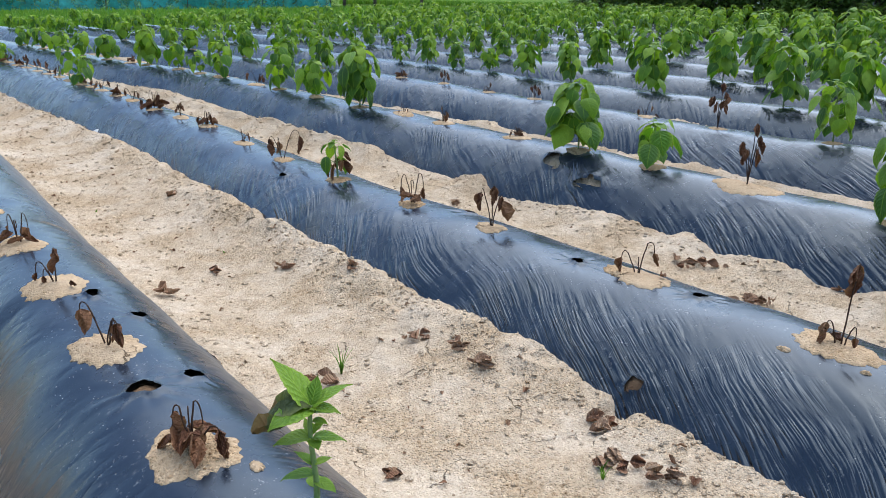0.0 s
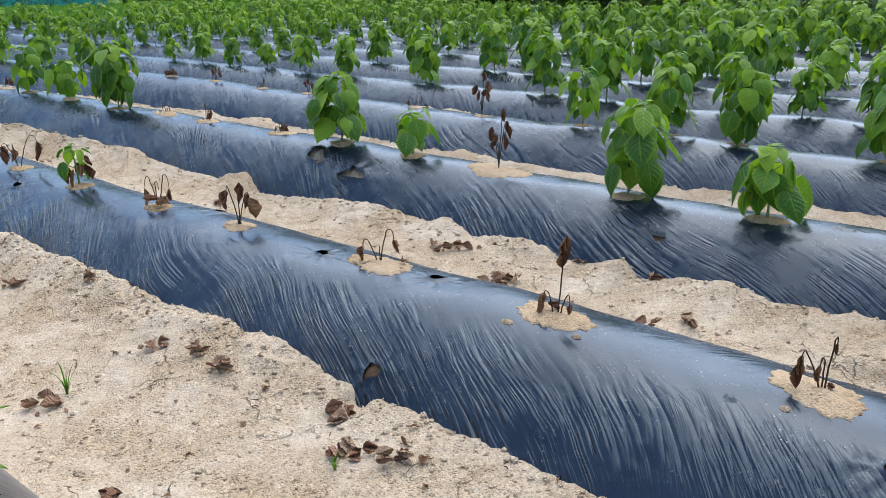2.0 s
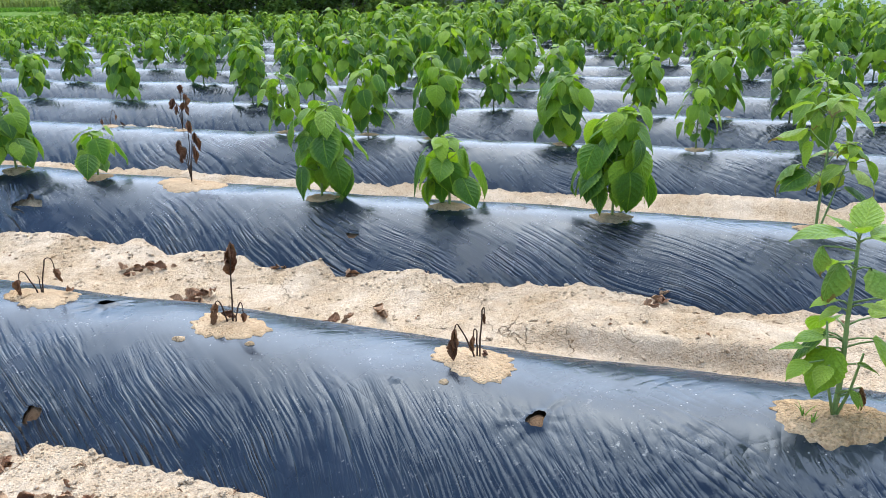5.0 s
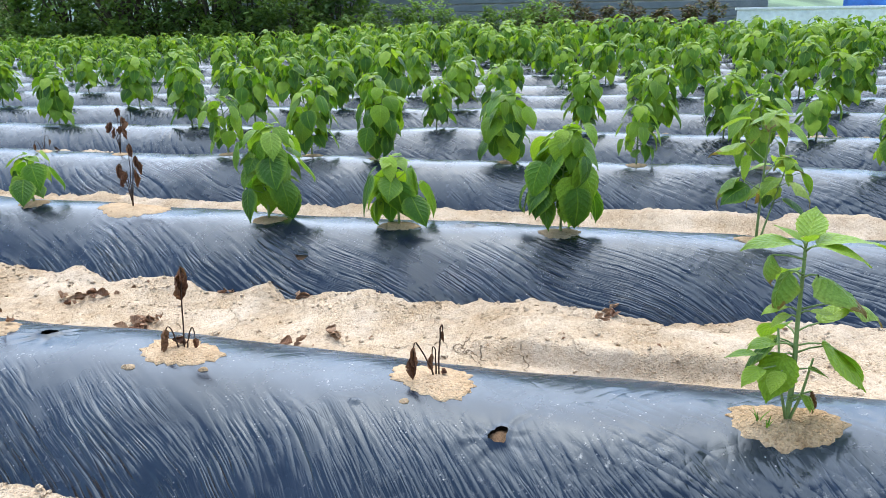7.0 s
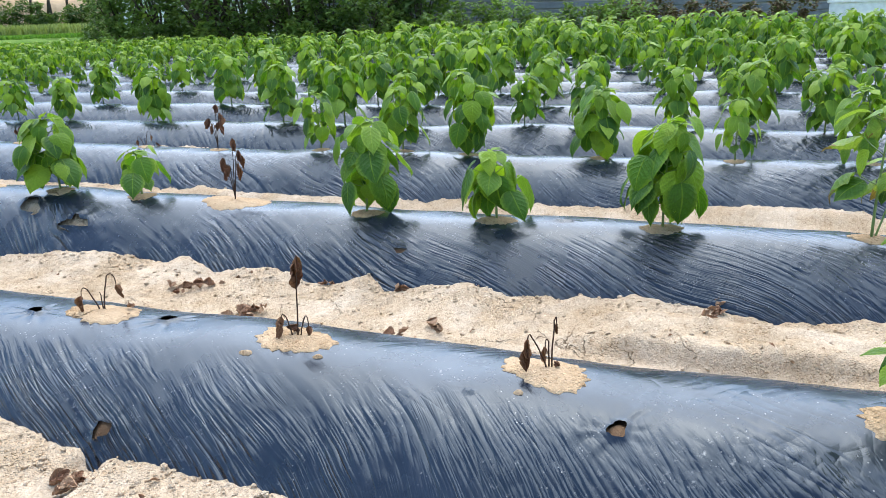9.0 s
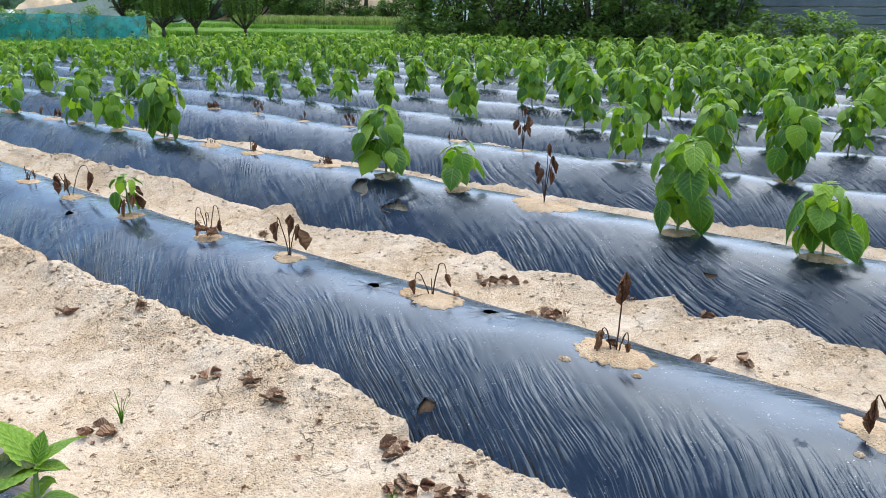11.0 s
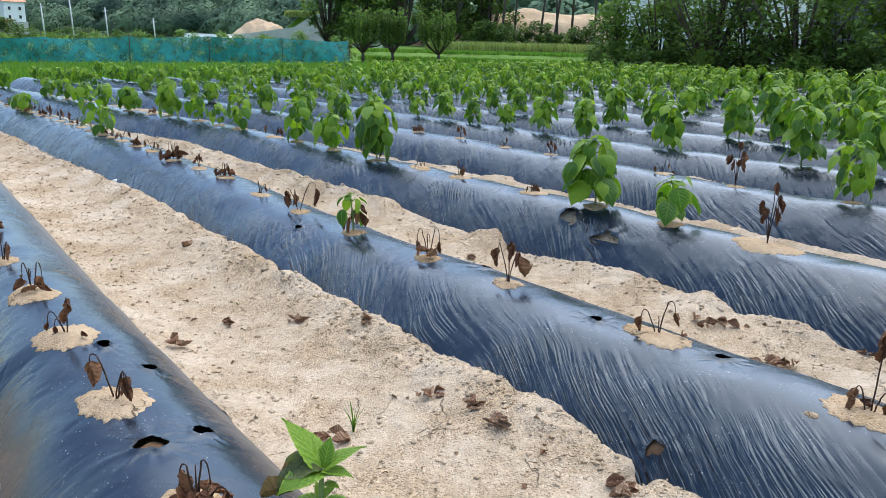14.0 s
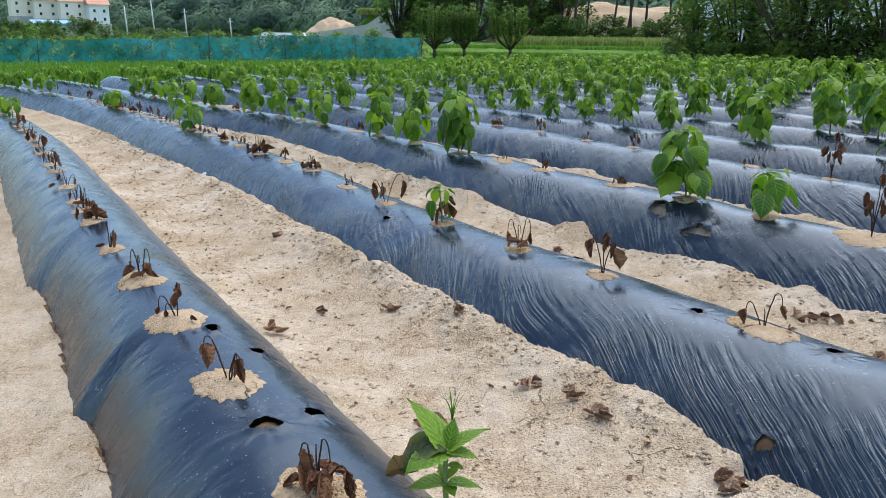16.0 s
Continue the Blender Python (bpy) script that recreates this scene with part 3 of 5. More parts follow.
def film(bed):
    b = BEDS[bed]
    k = ord(bed)
    if bed in "ab":
        ss = spaced(-0.9, 3.6, 0.0065, b["ends"][0], b["ends"][1], 1.02)
        qs = np.linspace(-0.46, 0.46, 150)
    elif bed in "cd":
        ss = spaced(-1.0, 4.0, 0.018, b["ends"][0], b["ends"][1], 1.02)
        qs = np.linspace(-0.46, 0.46, 60)
    else:
        ss = np.arange(b["ends"][0], b["ends"][1], 0.06)
        qs = np.linspace(-0.46, 0.46, 30)
    S, Q = np.meshgrid(ss, qs, indexing="ij")
    lean = np.interp(S, [v[0] for v in b["slant"]], [v[1] for v in b["slant"]]) + 0.9 * (vnoise(S * 2.3, Q * 1.5 + 3, k + 30) - 0.5)
    arc = np.hypot(Q, 0.25 * (np.abs(Q) / 0.38) ** 2.3)
    pulled = S + lean * np.sqrt(arc * arc + 0.004)
    Z = bed_height(bed, S, Q)
    w = np.abs(fbm(pulled * 13, Q * 2.2, k + 40, 1) - 0.5) + 0.45 * np.abs(fbm(pulled * 31, Q * 4.5, k + 44, 1) - 0.5)
    amount = np.clip(fbm(S * 2.1, Q * 2.5, k + 50, 2) * 2.2 - 0.5, 0.15, 1)
    amount = amount * np.clip((np.abs(Q) - 0.03) * 7, 0.15, 1)
    Z = Z + (0.006 if bed == "a" else 0.009 if bed == "b" else 0.011 if bed in "cd" else 0.005) * (w - 0.15) * amount
    keep = np.ones((len(ss) - 1, len(qs) - 1), bool)
    rng = random.Random(k)
    for hs, hq, ra, rb in HOLES.get(bed, []):
        if ra < 0.06:
            ra, rb = ra * 0.85, rb * 0.85
        ds, dq = (S - hs) / ra, (Q - hq) / rb
        ang = np.arctan2(dq, ds)
        wild = 1.6 if ra > 0.06 else 1.0
        wob = 1 + wild * (0.2 * np.sin(2 * ang + rng.random() * 6) + 0.14 * np.sin(3 * ang + rng.random() * 6) + 0.07 * np.sin(7 * ang + rng.random() * 6))
        r = np.hypot(ds, dq) / wob
        inner = r < 1
        keep &= ~(inner[:-1, :-1] & inner[1:, :-1] & inner[:-1, 1:] & inner[1:, 1:])
        f = np.where(inner & (r > 0.05), 1 / np.maximum(r, 0.05), 1)
        S, Q = hs + (S - hs) * f, hq + (Q - hq) * f
        lip = np.exp(-((np.maximum(r, 1) - 1) / 0.35) ** 2)
        pucker = np.exp(-((np.maximum(r, 1) - 1) / 2.4) ** 2) * (np.sin(ang * 9 + hs * 40) + 0.6 * np.sin(ang * 17 + hs * 90)) * np.minimum(r - 0.9, 1)
        Z = Z + (0.022 * np.clip(dq, 0, 1) + 0.004 if ra > 0.06 else 0.007) * lip + (0.0012 if bed == "a" else 0.002) * pucker
    P = Q + centre(bed, S)
    X, Y = U.x * S + N.x * P, U.y * S + N.y * P
    faces = grid_faces(len(ss), len(qs))[:, ::-1][keep.ravel()]
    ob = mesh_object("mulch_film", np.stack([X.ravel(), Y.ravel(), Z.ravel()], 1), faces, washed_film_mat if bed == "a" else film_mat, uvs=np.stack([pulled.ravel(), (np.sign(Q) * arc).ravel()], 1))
    words = "black plastic mulch film over a raised bed, wrinkled and dusty"
    if bed in HOLES:
        words = "black plastic mulch film with torn holes over a raised bed"
    return tagged(ob, words, "mulch film", group="mulched beds")


ground_sheet()
for name_ in BEDS:
    film(name_)


# ---- plants ----
def leaf_data(length, width, droop, fold, seed, segs=9, teeth=True, curl=0.0, crumple=0.0):
    """An ovate, toothed leaf that starts at the origin, runs along +x and hangs down by droop degrees over its length."""
    rng = random.Random(seed)
    verts, faces, uvs = [], [], []
    x = z = 0.0
    twist = rng.uniform(-0.25, 0.25)
    bend = rng.uniform(-0.18, 0.18) * length
    for i in range(segs + 1):
        f = i / segs
        half = width / 2 * (math.sin(math.pi * f ** 0.66) ** (0.7 if f < 0.35 else 0.7 + 0.75 * (f - 0.35)) if 0 < f < 1 else 0.02)
        half = max(half, 0.002)
        tilt = radians(droop) * f ** 0.9
        rise = fold * (1 - 0.5 * f)
        for j, u in enumerate((-1, -0.5, 0, 0.5, 1)):
            edge = 1.0
            if teeth and abs(u) == 1 and 0 < i < segs:
                edge = 1.045 if i % 2 else 0.965
            y = u * half * edge
            up = abs(u) * half * rise - curl * (abs(u) * half) ** 2 / max(width, 0.01) * 4 + twist * y * f
            up += 0.012 * length * math.sin(f * 9 + u * 3 + seed)
            cx = rng.uniform(-1, 1) * crumple * length
            verts.append(Vector((x + up * math.sin(tilt) + cx * 0.6, y + bend * f * f + cx, z + up * math.cos(tilt) + rng.uniform(-1, 1) * crumple * length)))
            uvs.append((0.5 + 0.5 * u, f))
        x += length / segs * math.cos(tilt)
        z -= length / segs * math.sin(tilt)
    for i in range(segs):
        for j in range(4):
            a = i * 5 + j
            faces.append((a, a + 1, a + 6, a + 5))
    return verts, faces, uvs


def leaf_mesh(name, mat, **kw):
    v, f, uv = leaf_data(**kw)
    ob = mesh_object(name, v, f, mat, uvs=uv)
    me = ob.data
    bpy.data.objects.remove(ob)
    return me


LEAVES = [leaf_mesh("leaf", leaf_mat, length=1, width=0.8, droop=d, fold=0.2, seed=i, segs=17, curl=0.15) for i, d in enumerate((30, 48, 66, 40, 74, 56))]
YOUNG = [leaf_mesh("leaf", young_mat, length=1, width=0.6, droop=d, fold=0.35, seed=20 + i, segs=17, curl=0.1) for i, d in enumerate((20, 45, 65))]
SICK = [leaf_mesh("leaf", sick_mat, length=1, width=0.62, droop=d, fold=0.3, seed=40 + i, segs=11, curl=0.5, crumple=0.015) for i, d in enumerate((50, 80, 110))]


def shrivelled(seed, width, name="withered_leaf", mat=dry_mat):
    """One dead leaf, dried to narrow crumpled pleats, its rim curled in."""
    rng = random.Random(seed)
    verts, faces, uvs = [], [], []
    rows, cols = 13, 8
    ph, twist, hook = rng.uniform(0, 6), rng.uniform(-1.2, 1.2), rng.uniform(-0.2, 0.25)
    for i in range(rows):
        f = i / (rows - 1)
        half = width * (0.04 + 0.96 * max(0.0, math.sin(math.pi * f ** 0.8)) ** 0.65)
        for j in range(cols):
            u = 2 * j / (cols - 1) - 1
            ragged = 1 + (0.22 * rng.uniform(-1, 1) if abs(u) == 1 else 0)
            y = u * half * 0.8 * ragged
            z = half * (0.5 * math.sin(u * 5.0 + ph + f * 4) + 0.55 * abs(u) ** 1.6) + hook * f * f
            a = twist * f
            verts.append(Vector((f + rng.uniform(-0.025, 0.025), y * math.cos(a) - z * math.sin(a) + rng.uniform(-0.02, 0.02), y * math.sin(a) + z * math.cos(a) + rng.uniform(-0.02, 0.02))))
            uvs.append((0.5 + 0.5 * u, f))
    for i in range(rows - 1):
        for j in range(cols - 1):
            k = i * cols + j
            faces.append((k, k + 1, k + cols + 1, k + cols))
    ob = mesh_object(name, verts, faces, mat, smooth=False, uvs=uvs)
    me = ob.data
    bpy.data.objects.remove(ob)
    return me


DRY = [shrivelled(60 + 7 * i, w) for i, w in enumerate((0.2, 0.26, 0.32, 0.23, 0.29, 0.36))]


def leaf_pose(at_, azimuth, pitch, size, roll=0.0):
    return Matrix.Translation(at_) @ Matrix.Rotation(azimuth, 4, "Z") @ Matrix.Rotation(-pitch, 4, "Y") @ Matrix.Rotation(roll, 4, "X") @ Matrix.Diagonal((size, size, size, 1))


def plant_plan(height, seed, leaves=9, size=0.14, thin=False):
    """The stem's line and the leaves' places of one plant: (kind, variant, pose)."""
    rng = random.Random(seed)
    lean = Vector((rng.uniform(-0.1, 0.1), rng.uniform(-0.1, 0.1), 0))
    stem = [Vector((0, 0, -0.02)) + (Vector((0, 0, 1)) + lean * (k / 7)) * (height * 0.92 * k / 7) for k in range(8)]
    made, petioles = [], []
    turn = rng.uniform(0, 3.14)
    for k in range(leaves):
        f = (k + 0.6) / leaves
        z = height * ((0.3 if thin else 0.15) + (0.65 if thin else 0.75) * f)
        spot = stem[0].lerp(stem[-1], min(1, (z + 0.02) / (height * 0.92 + 0.02)))
        if thin:
            grown = (0.72 + 0.28 * math.sin(math.pi * min(1, f + 0.12))) * (1 - 0.5 * max(0, f - 0.7) / 0.3)
        else:
            grown = 0.72 + 0.3 * math.sin(math.pi * min(1, 0.25 + f * 0.7)) - 0.25 * max(0, f - 0.75) / 0.25
        for side in (0, math.pi):
            if rng.random() < (0.25 if thin else 0.04):
                continue
            az = turn + side + rng.uniform(-0.45, 0.45)
            ln = size * grown * rng.uniform(0.8, 1.15)
            reach = size * (0.5 if thin else 0.62) * grown * rng.uniform(0.5, 1.2) * (1 if thin else 1.15 - 0.6 * max(0, f - 0.5))
            out_ = Vector((math.cos(az), math.sin(az), 0))
            tip = spot + out_ * reach + Vector((0, 0, reach * rng.uniform(0.3, 0.9)))
            petioles.append((spot, tip))
            if thin:
                pitch = rng.uniform(-45, 5) + 90 * max(0, f - 0.72)
            else:
                pitch = rng.uniform(-74, -34) + 34 * max(0, f - 0.65) / 0.35
            young = f > 0.66 and rng.random() < 0.55
            made.append(("young" if young else "leaf", rng.randrange(6), leaf_pose(tip, az, radians(pitch), ln, rng.uniform(-0.35, 0.35))))
            if f < 0.85 and rng.random() < (0.5 if thin else 0.85):
                az += rng.uniform(0.5, 1.2)
                tip = spot + Vector((math.cos(az), math.sin(az), 0.4)) * size * rng.uniform(0.25, 0.5)
                made.append(("young" if rng.random() < 0.2 else "leaf", rng.randrange(6), leaf_pose(tip, az, radians(rng.uniform(-62, -15)), ln * rng.uniform(0.5, 0.8), rng.uniform(-0.4, 0.4))))
        turn += math.pi / 2 + rng.uniform(-0.25, 0.25)
    for k in range(7):
        az = turn + k * 1.15
        if k < 3:
            made.append(("young", k, leaf_pose(stem[-1] + Vector((0, 0, 0.005)), az, radians(rng.uniform(5, 45)), size * rng.uniform(0.22, 0.36))))
        else:
            made.append(("young", k, leaf_pose(stem[-1] + Vector((0, 0, -0.005)), az, radians(rng.uniform(-25, 12)), size * rng.uniform(0.5, 0.78))))
    return stem, petioles, made


def stem_into(verts, faces, points, radii, sides=6):
    v, f = tube_data(points, radii, sides)
    k = len(verts)
    verts += v
    faces += [tuple(i + k for i in q) for q in f]


def plant_stem(stem, petioles, thick, mat=stem_mat):
    verts, faces = [], []
    stem_into(verts, faces, stem, [thick * (1 - 0.55 * i / 7) for i in range(8)])
    for a, b in petioles:
        mid = a.lerp(b, 0.55) + Vector((0, 0, -0.004))
        stem_into(verts, faces, [a, mid, b], [thick * 0.42, thick * 0.36, thick * 0.3], 4)
    return verts, faces


def perilla(height, seed, where, leaves=9, size=0.14, thin=False, label="", sick=False, shoots=(), dry=0, light=False):
    """A plant whose leaves are parts of their own."""
    root = empty("perilla_plant", where)
    stem, petioles, made = plant_plan(height, seed, leaves, size, thin)
    v, f = plant_stem(stem, petioles, 0.0055)
    mesh_object("stem", v, f, stem_mat, root)
    for k, (dx, dy, tall, count, long_) in enumerate(shoots):
        stem2, petioles2, made2 = plant_plan(tall, seed + 50 + k, count, long_, True)
        lean = Matrix.Translation((dx * 0.15, dy * 0.15, 0)) @ Vector((0, 0, 1)).rotation_difference(Vector((dx, dy, tall))).to_matrix().to_4x4()
        v, f = plant_stem(stem2, petioles2, 0.004)
        mesh_object("side_shoot", [lean @ q for q in v], f, stem_mat, root)
        made += [(kind, variant, lean @ m) for kind, variant, m in made2]
    rng = random.Random(seed + 5)
    for kind, variant, m in made:
        me = {"leaf": LEAVES, "young": YOUNG}[kind]
        if light and rng.random() < 0.7:
            me = YOUNG
        if sick and rng.random() < 0.38:
            me = SICK
        ob = new("leaf", me[variant % len(me)])
        ob.parent = root
        ob.matrix_local = m
    for k in range(dry):
        ob = new("withered_leaf", DRY[k % 6])
        ob.parent = root
        az = rng.uniform(0, 6.28)
        ob.matrix_local = leaf_pose(Vector((math.cos(az) * 0.03, math.sin(az) * 0.03, height * rng.uniform(0.3, 0.6))), az, radians(rng.uniform(-95, -60)), rng.uniform(0.05, 0.08))
    return tagged(root, label or "bushy green perilla plant with drooping heart-shaped leaves", "plant", group="perilla plants")


def crown_plant(height, seed, leaves, size, parent_pose, segs=5):
    """A plant seen from farther off: stem and one crown of leaves."""
    root = empty("perilla_plant", parent_pose)
    stem, petioles, made = plant_plan(height, seed, leaves, size)
    v, f = plant_stem(stem, [], 0.006)
    mesh_object("stem", v, f, stem_mat, root)
    verts, faces, uvs, slots = [], [], [], []
    for kind, variant, m in made:
        lv, lf, lu = leaf_data(1, 0.74, (25, 40, 55, 35, 62, 48)[variant % 6], 0.22, seed * 31 + len(verts), segs, False, 0.15)
        k = len(verts)
        verts += [m @ q for q in lv]
        faces += [tuple(i + k for i in q) for q in lf]
        slots += [1 if kind == "young" else 0] * len(lf)
        uvs += lu
    crown = mesh_object("crown", verts, faces, leaf_mat, root, uvs=uvs)
    crown.data.materials.append(young_mat)
    crown.data.polygons.foreach_set("material_index", slots)
    return tagged(root, "bushy green perilla plant with drooping heart-shaped leaves", "plant", group="perilla plants")


def on_bed(bed, s, q=0.0, lift=0.0):
    return Matrix.Translation(at(s, float(centre(bed, s)) + q, film_at(bed, s, q) + lift))


def soil_patch(bed, s, q, ra, rb, seed, lift=0.0045):
    """Loose soil heaped on the film round a planting hole, ragged and thin at the rim."""
    rng = np.random.RandomState(seed)
    rings, spokes = 14, 64
    f = np.linspace(0, 1, rings + 1)[:, None]
    a = np.linspace(0, 2 * math.pi, spokes, endpoint=False)[None, :]
    ph = rng.uniform(0, 6.28, 5)
    wob = 1 + 0.12 * np.sin(2 * a + ph[0]) + 0.07 * np.sin(3 * a + ph[1]) + 0.045 * np.sin(7 * a + ph[2]) + 0.04 * np.sin(17 * a + ph[3]) + rng.uniform(-0.07, 0.07, (1, spokes))
    S, Q = s + ra * f * wob * np.cos(a), q + rb * f * wob * np.sin(a)
    lump = (lift * (0.6 + 0.8 * vnoise(S * 40, Q * 40, seed % 97)) + 0.0028 * fbm(S * 130, Q * 130, seed % 89, 2)) * np.clip(1.06 - f ** 2.5, 0, 1)
    Z = bed_height(bed, S, Q) + lump + np.where(f < 1, (0.003 if ra < 0.1 else 0.005) * (1.15 - f), -0.008)
    P = Q + centre(bed, S)
    X, Y = U.x * S + N.x * P, U.y * S + N.y * P
    faces = [(i * spokes + k, (i + 1) * spokes + k, (i + 1) * spokes + (k + 1) % spokes, i * spokes + (k + 1) % spokes) for i in range(rings) for k in range(spokes)]
    ob = mesh_object("soil_patch", np.stack([X.ravel(), Y.ravel(), Z.ravel()], 1), [q_[::-1] for q_ in faces], patch_mat)
    return tagged(ob, "ragged patch of loose sandy soil on the black film", "soil", group="soil patches")


# dead plants by form. A stalk: foot, top and tip to the side, height, drop of the tip, its hanging leaves, depth; fallen leaves: aside, up, length
FORMS = {
    "arched": ([(0, -0.043, -0.055, 0.095, 0.03, (0.06, 0.055), -0.01), (0.012, 0.02, 0.025, 0.125, 0.006, (0.03,), 0), (0.005, 0.008, 0.0, 0.065, 0.012, (0.04,), 0.01)], [(0.03, 0.012, 0.045)]),
    "tall": ([(0.01, 0.02, 0.022, 0.225, 0.008, (0.085, 0.065), 0), (-0.005, -0.02, -0.035, 0.06, 0.02, (0.055, 0.05), 0), (0.015, 0.03, 0.04, 0.055, 0.025, (0.03,), -0.01)], [(-0.02, 0.03, 0.05)]),
    "forked": ([(-0.01, -0.04, -0.06, 0.07, 0.018, (0.052,), 0), (0, 0.02, 0.045, 0.11, 0.03, (0.05,), 0), (0, -0.005, 0.0, 0.06, 0.0, (), 0)], [(0.075, 0.015, 0.05)]),
    "upright": ([(0, -0.035, -0.042, 0.14, 0.008, (0.075,), 0), (0.003, 0.0, 0.01, 0.15, 0.005, (0.07, 0.06), 0.01), (0.006, 0.035, 0.05, 0.12, 0.01, (0.085, 0.06), -0.01)], []),
    "clump": ([(0, -0.02, -0.04, 0.12, 0.05, (0.08, 0.075), -0.01), (0, 0.01, 0.03, 0.13, 0.06, (0.075,), 0.01), (0.01, 0.06, 0.09, 0.075, 0.03, (0.055, 0.06), 0), (0, 0.0, 0.0, 0.12, 0.0, (), 0)], [(-0.03, 0.05, 0.09), (0.02, 0.045, 0.09), (0.0, 0.04, 0.08), (-0.01, 0.06, 0.09), (0.035, 0.05, 0.08), (-0.04, 0.035, 0.07)]),
    "hanging": ([(0, -0.05, -0.085, 0.13, 0.02, (0.085,), 0), (0.01, 0.045, 0.07, 0.095, 0.03, (0.06, 0.065), -0.01), (0.015, 0.03, 0.035, 0.085, 0.01, (0.06,), 0.01)], []),
    "post": ([(0.01, 0.015, 0.018, 0.13, 0.005, (0.085, 0.06), 0), (0, -0.05, -0.085, 0.07, 0.04, (0.05,), 0), (0, -0.01, -0.03, 0.05, 0.02, (0.06,), -0.015)], [(0.07, 0.012, 0.04)]),
    "broom": ([(0, -0.03, -0.05, 0.12, 0.05, (0.05,), 0), (0.01, 0.03, 0.05, 0.13, 0.06, (0.05,), 0.01), (0, 0.0, 0.015, 0.1, 0.03, (), -0.01)], [(-0.04, 0.035, 0.07), (0.0, 0.03, 0.08), (0.04, 0.03, 0.07), (0.01, 0.04, 0.06)]),
    "shoots": ([(0, 0.01, 0.012, 0.29, 0.005, (0.055, 0.05, 0.06, 0.05), 0), (0, -0.035, -0.045, 0.2, 0.01, (0.06, 0.07, 0.06), 0), (0, 0.025, 0.04, 0.23, 0.015, (0.07, 0.06, 0.05), 0.01), (0, -0.01, -0.025, 0.17, 0.01, (0.06, 0.06), -0.01), (0, 0.02, 0.03, 0.18, 0.02, (0.07, 0.06), 0)], []),
}
SIDEWAYS, BACK = Vector((0.94, -0.34, 0)), Vector((0.34, 0.94, 0))


def withered(where, seed, form, size=1.0, flip=1, turn=0.0):
    """A dead plant: thin dark stalks, most bent over at the top, with shrivelled leaves hanging and heaped at the foot."""
    rng = random.Random(seed)
    root = empty("withered_plant", where @ Matrix.Rotation(turn, 4, "Z"))

    def dry_leaf(p, az, pitch, ln):
        ob = new("withered_leaf", DRY[rng.randrange(6)])
        ob.parent = root
        ob.matrix_local = leaf_pose(p, az, radians(pitch), ln, rng.uniform(-1.5, 1.5))

    stalks, fallen = FORMS[form]
    for foot, top, tip, height, drop, leaves, depth in stalks:
        def spot(dx, z, dy):
            return (SIDEWAYS * dx * flip + BACK * dy + Vector((0, 0, z))) * size

        pts = []
        for i in range(7):
            g = i / 6
            pts.append(spot(foot + (top - foot) * g ** 1.5, -0.015 + (height + 0.015) * g, depth * g) + Vector((rng.uniform(-1, 1), rng.uniform(-1, 1), 0)) * 0.0012)
        if drop:
            for i in range(1, 7):
                g = i / 6
                pts.append(spot(top + (tip - top) * math.sin(g * math.pi / 2), height + 0.012 * math.sin(g * math.pi) - drop * g ** 1.6, depth * (1 + 0.3 * g)))
        v, f = tube_data(pts, [0.0023 * (1 - 0.5 * i / len(pts)) for i in range(len(pts))], 5)
        mesh_object("stalk", v, f, dry_stem_mat, root)
        for n, ln in enumerate(leaves):
            end = pts[-1 - 2 * n]
            dry_leaf(end, rng.uniform(0, 6.28), rng.uniform(-100, -76), min(ln * size, max(0.03, end.z + 0.01)))
    for dx, up, ln in fallen:
        dry_leaf((SIDEWAYS * dx * flip + BACK * rng.uniform(-0.02, 0.02)) * size + Vector((0, 0, up * size)), rng.uniform(0, 6.28), rng.uniform(-45, -5), ln * size)
    words = "withered brown plant with shrivelled hanging leaves on thin stalks"
    if form in ("tall", "shoots"):
        words = "withered brown plant with one tall bare dark stalk"
    return tagged(root, words, "dead plant", group="withered plants")


def green_at(bed, s, h, seed, **kw):
    q = kw.pop("q", 0.0)
    patch = kw.pop("patch", 0.075)
    soil_patch(bed, s, q, patch, patch * 0.75, seed)
    return perilla(h, seed, on_bed(bed, s, q, 0.012), **kw)


def dead_at(bed, s, h, seed, **kw):
    q = kw.pop("q", 0.0)
    patch = kw.pop("patch", 0.085)
    soil_patch(bed, s, q, patch, patch * 0.8, seed)
    form = kw.pop("form", "")
    rng = random.Random(seed)
    if form:
        return withered(on_bed(bed, s, q, 0.008), seed, form, 0.74 if bed == "a" else 0.92)
    form = rng.choice(("arched", "forked", "upright", "hanging", "clump", "broom", "post"))
    return withered(on_bed(bed, s, q, 0.008), seed, form, h / 0.12 * rng.uniform(0.62, 0.82), rng.choice((-1, 1)), rng.uniform(-0.6, 0.6))


# bed a: dead plants, and one young green one beside them
for i_, (s_, h_) in enumerate([(1.3, 0.1), (1.84, 0.12), (2.31, 0.14), (2.77, 0.12), (3.29, 0.11), (3.82, 0.12), (4.08, 0.11), (4.32, 0.11), (4.77, 0.12), (5.37, 0.11), (5.65, 0.11), (6.16, 0.12), (6.57, 0.12), (6.9, 0.12), (7.31, 0.13), (7.78, 0.13), (8.23, 0.13)]):
    dead_at("a", s_, h_, 100 + i_, patch=0.1 if i_ < 4 else 0.07, q=-0.025, form=("clump", "hanging", "post", "broom")[i_] if i_ < 4 else "")
BLACK = shrivelled(84, 0.42, "leaf", black_leaf_mat)
young_ = empty("perilla_plant", on_bed("a", 1.03, 0.08, 0.0))
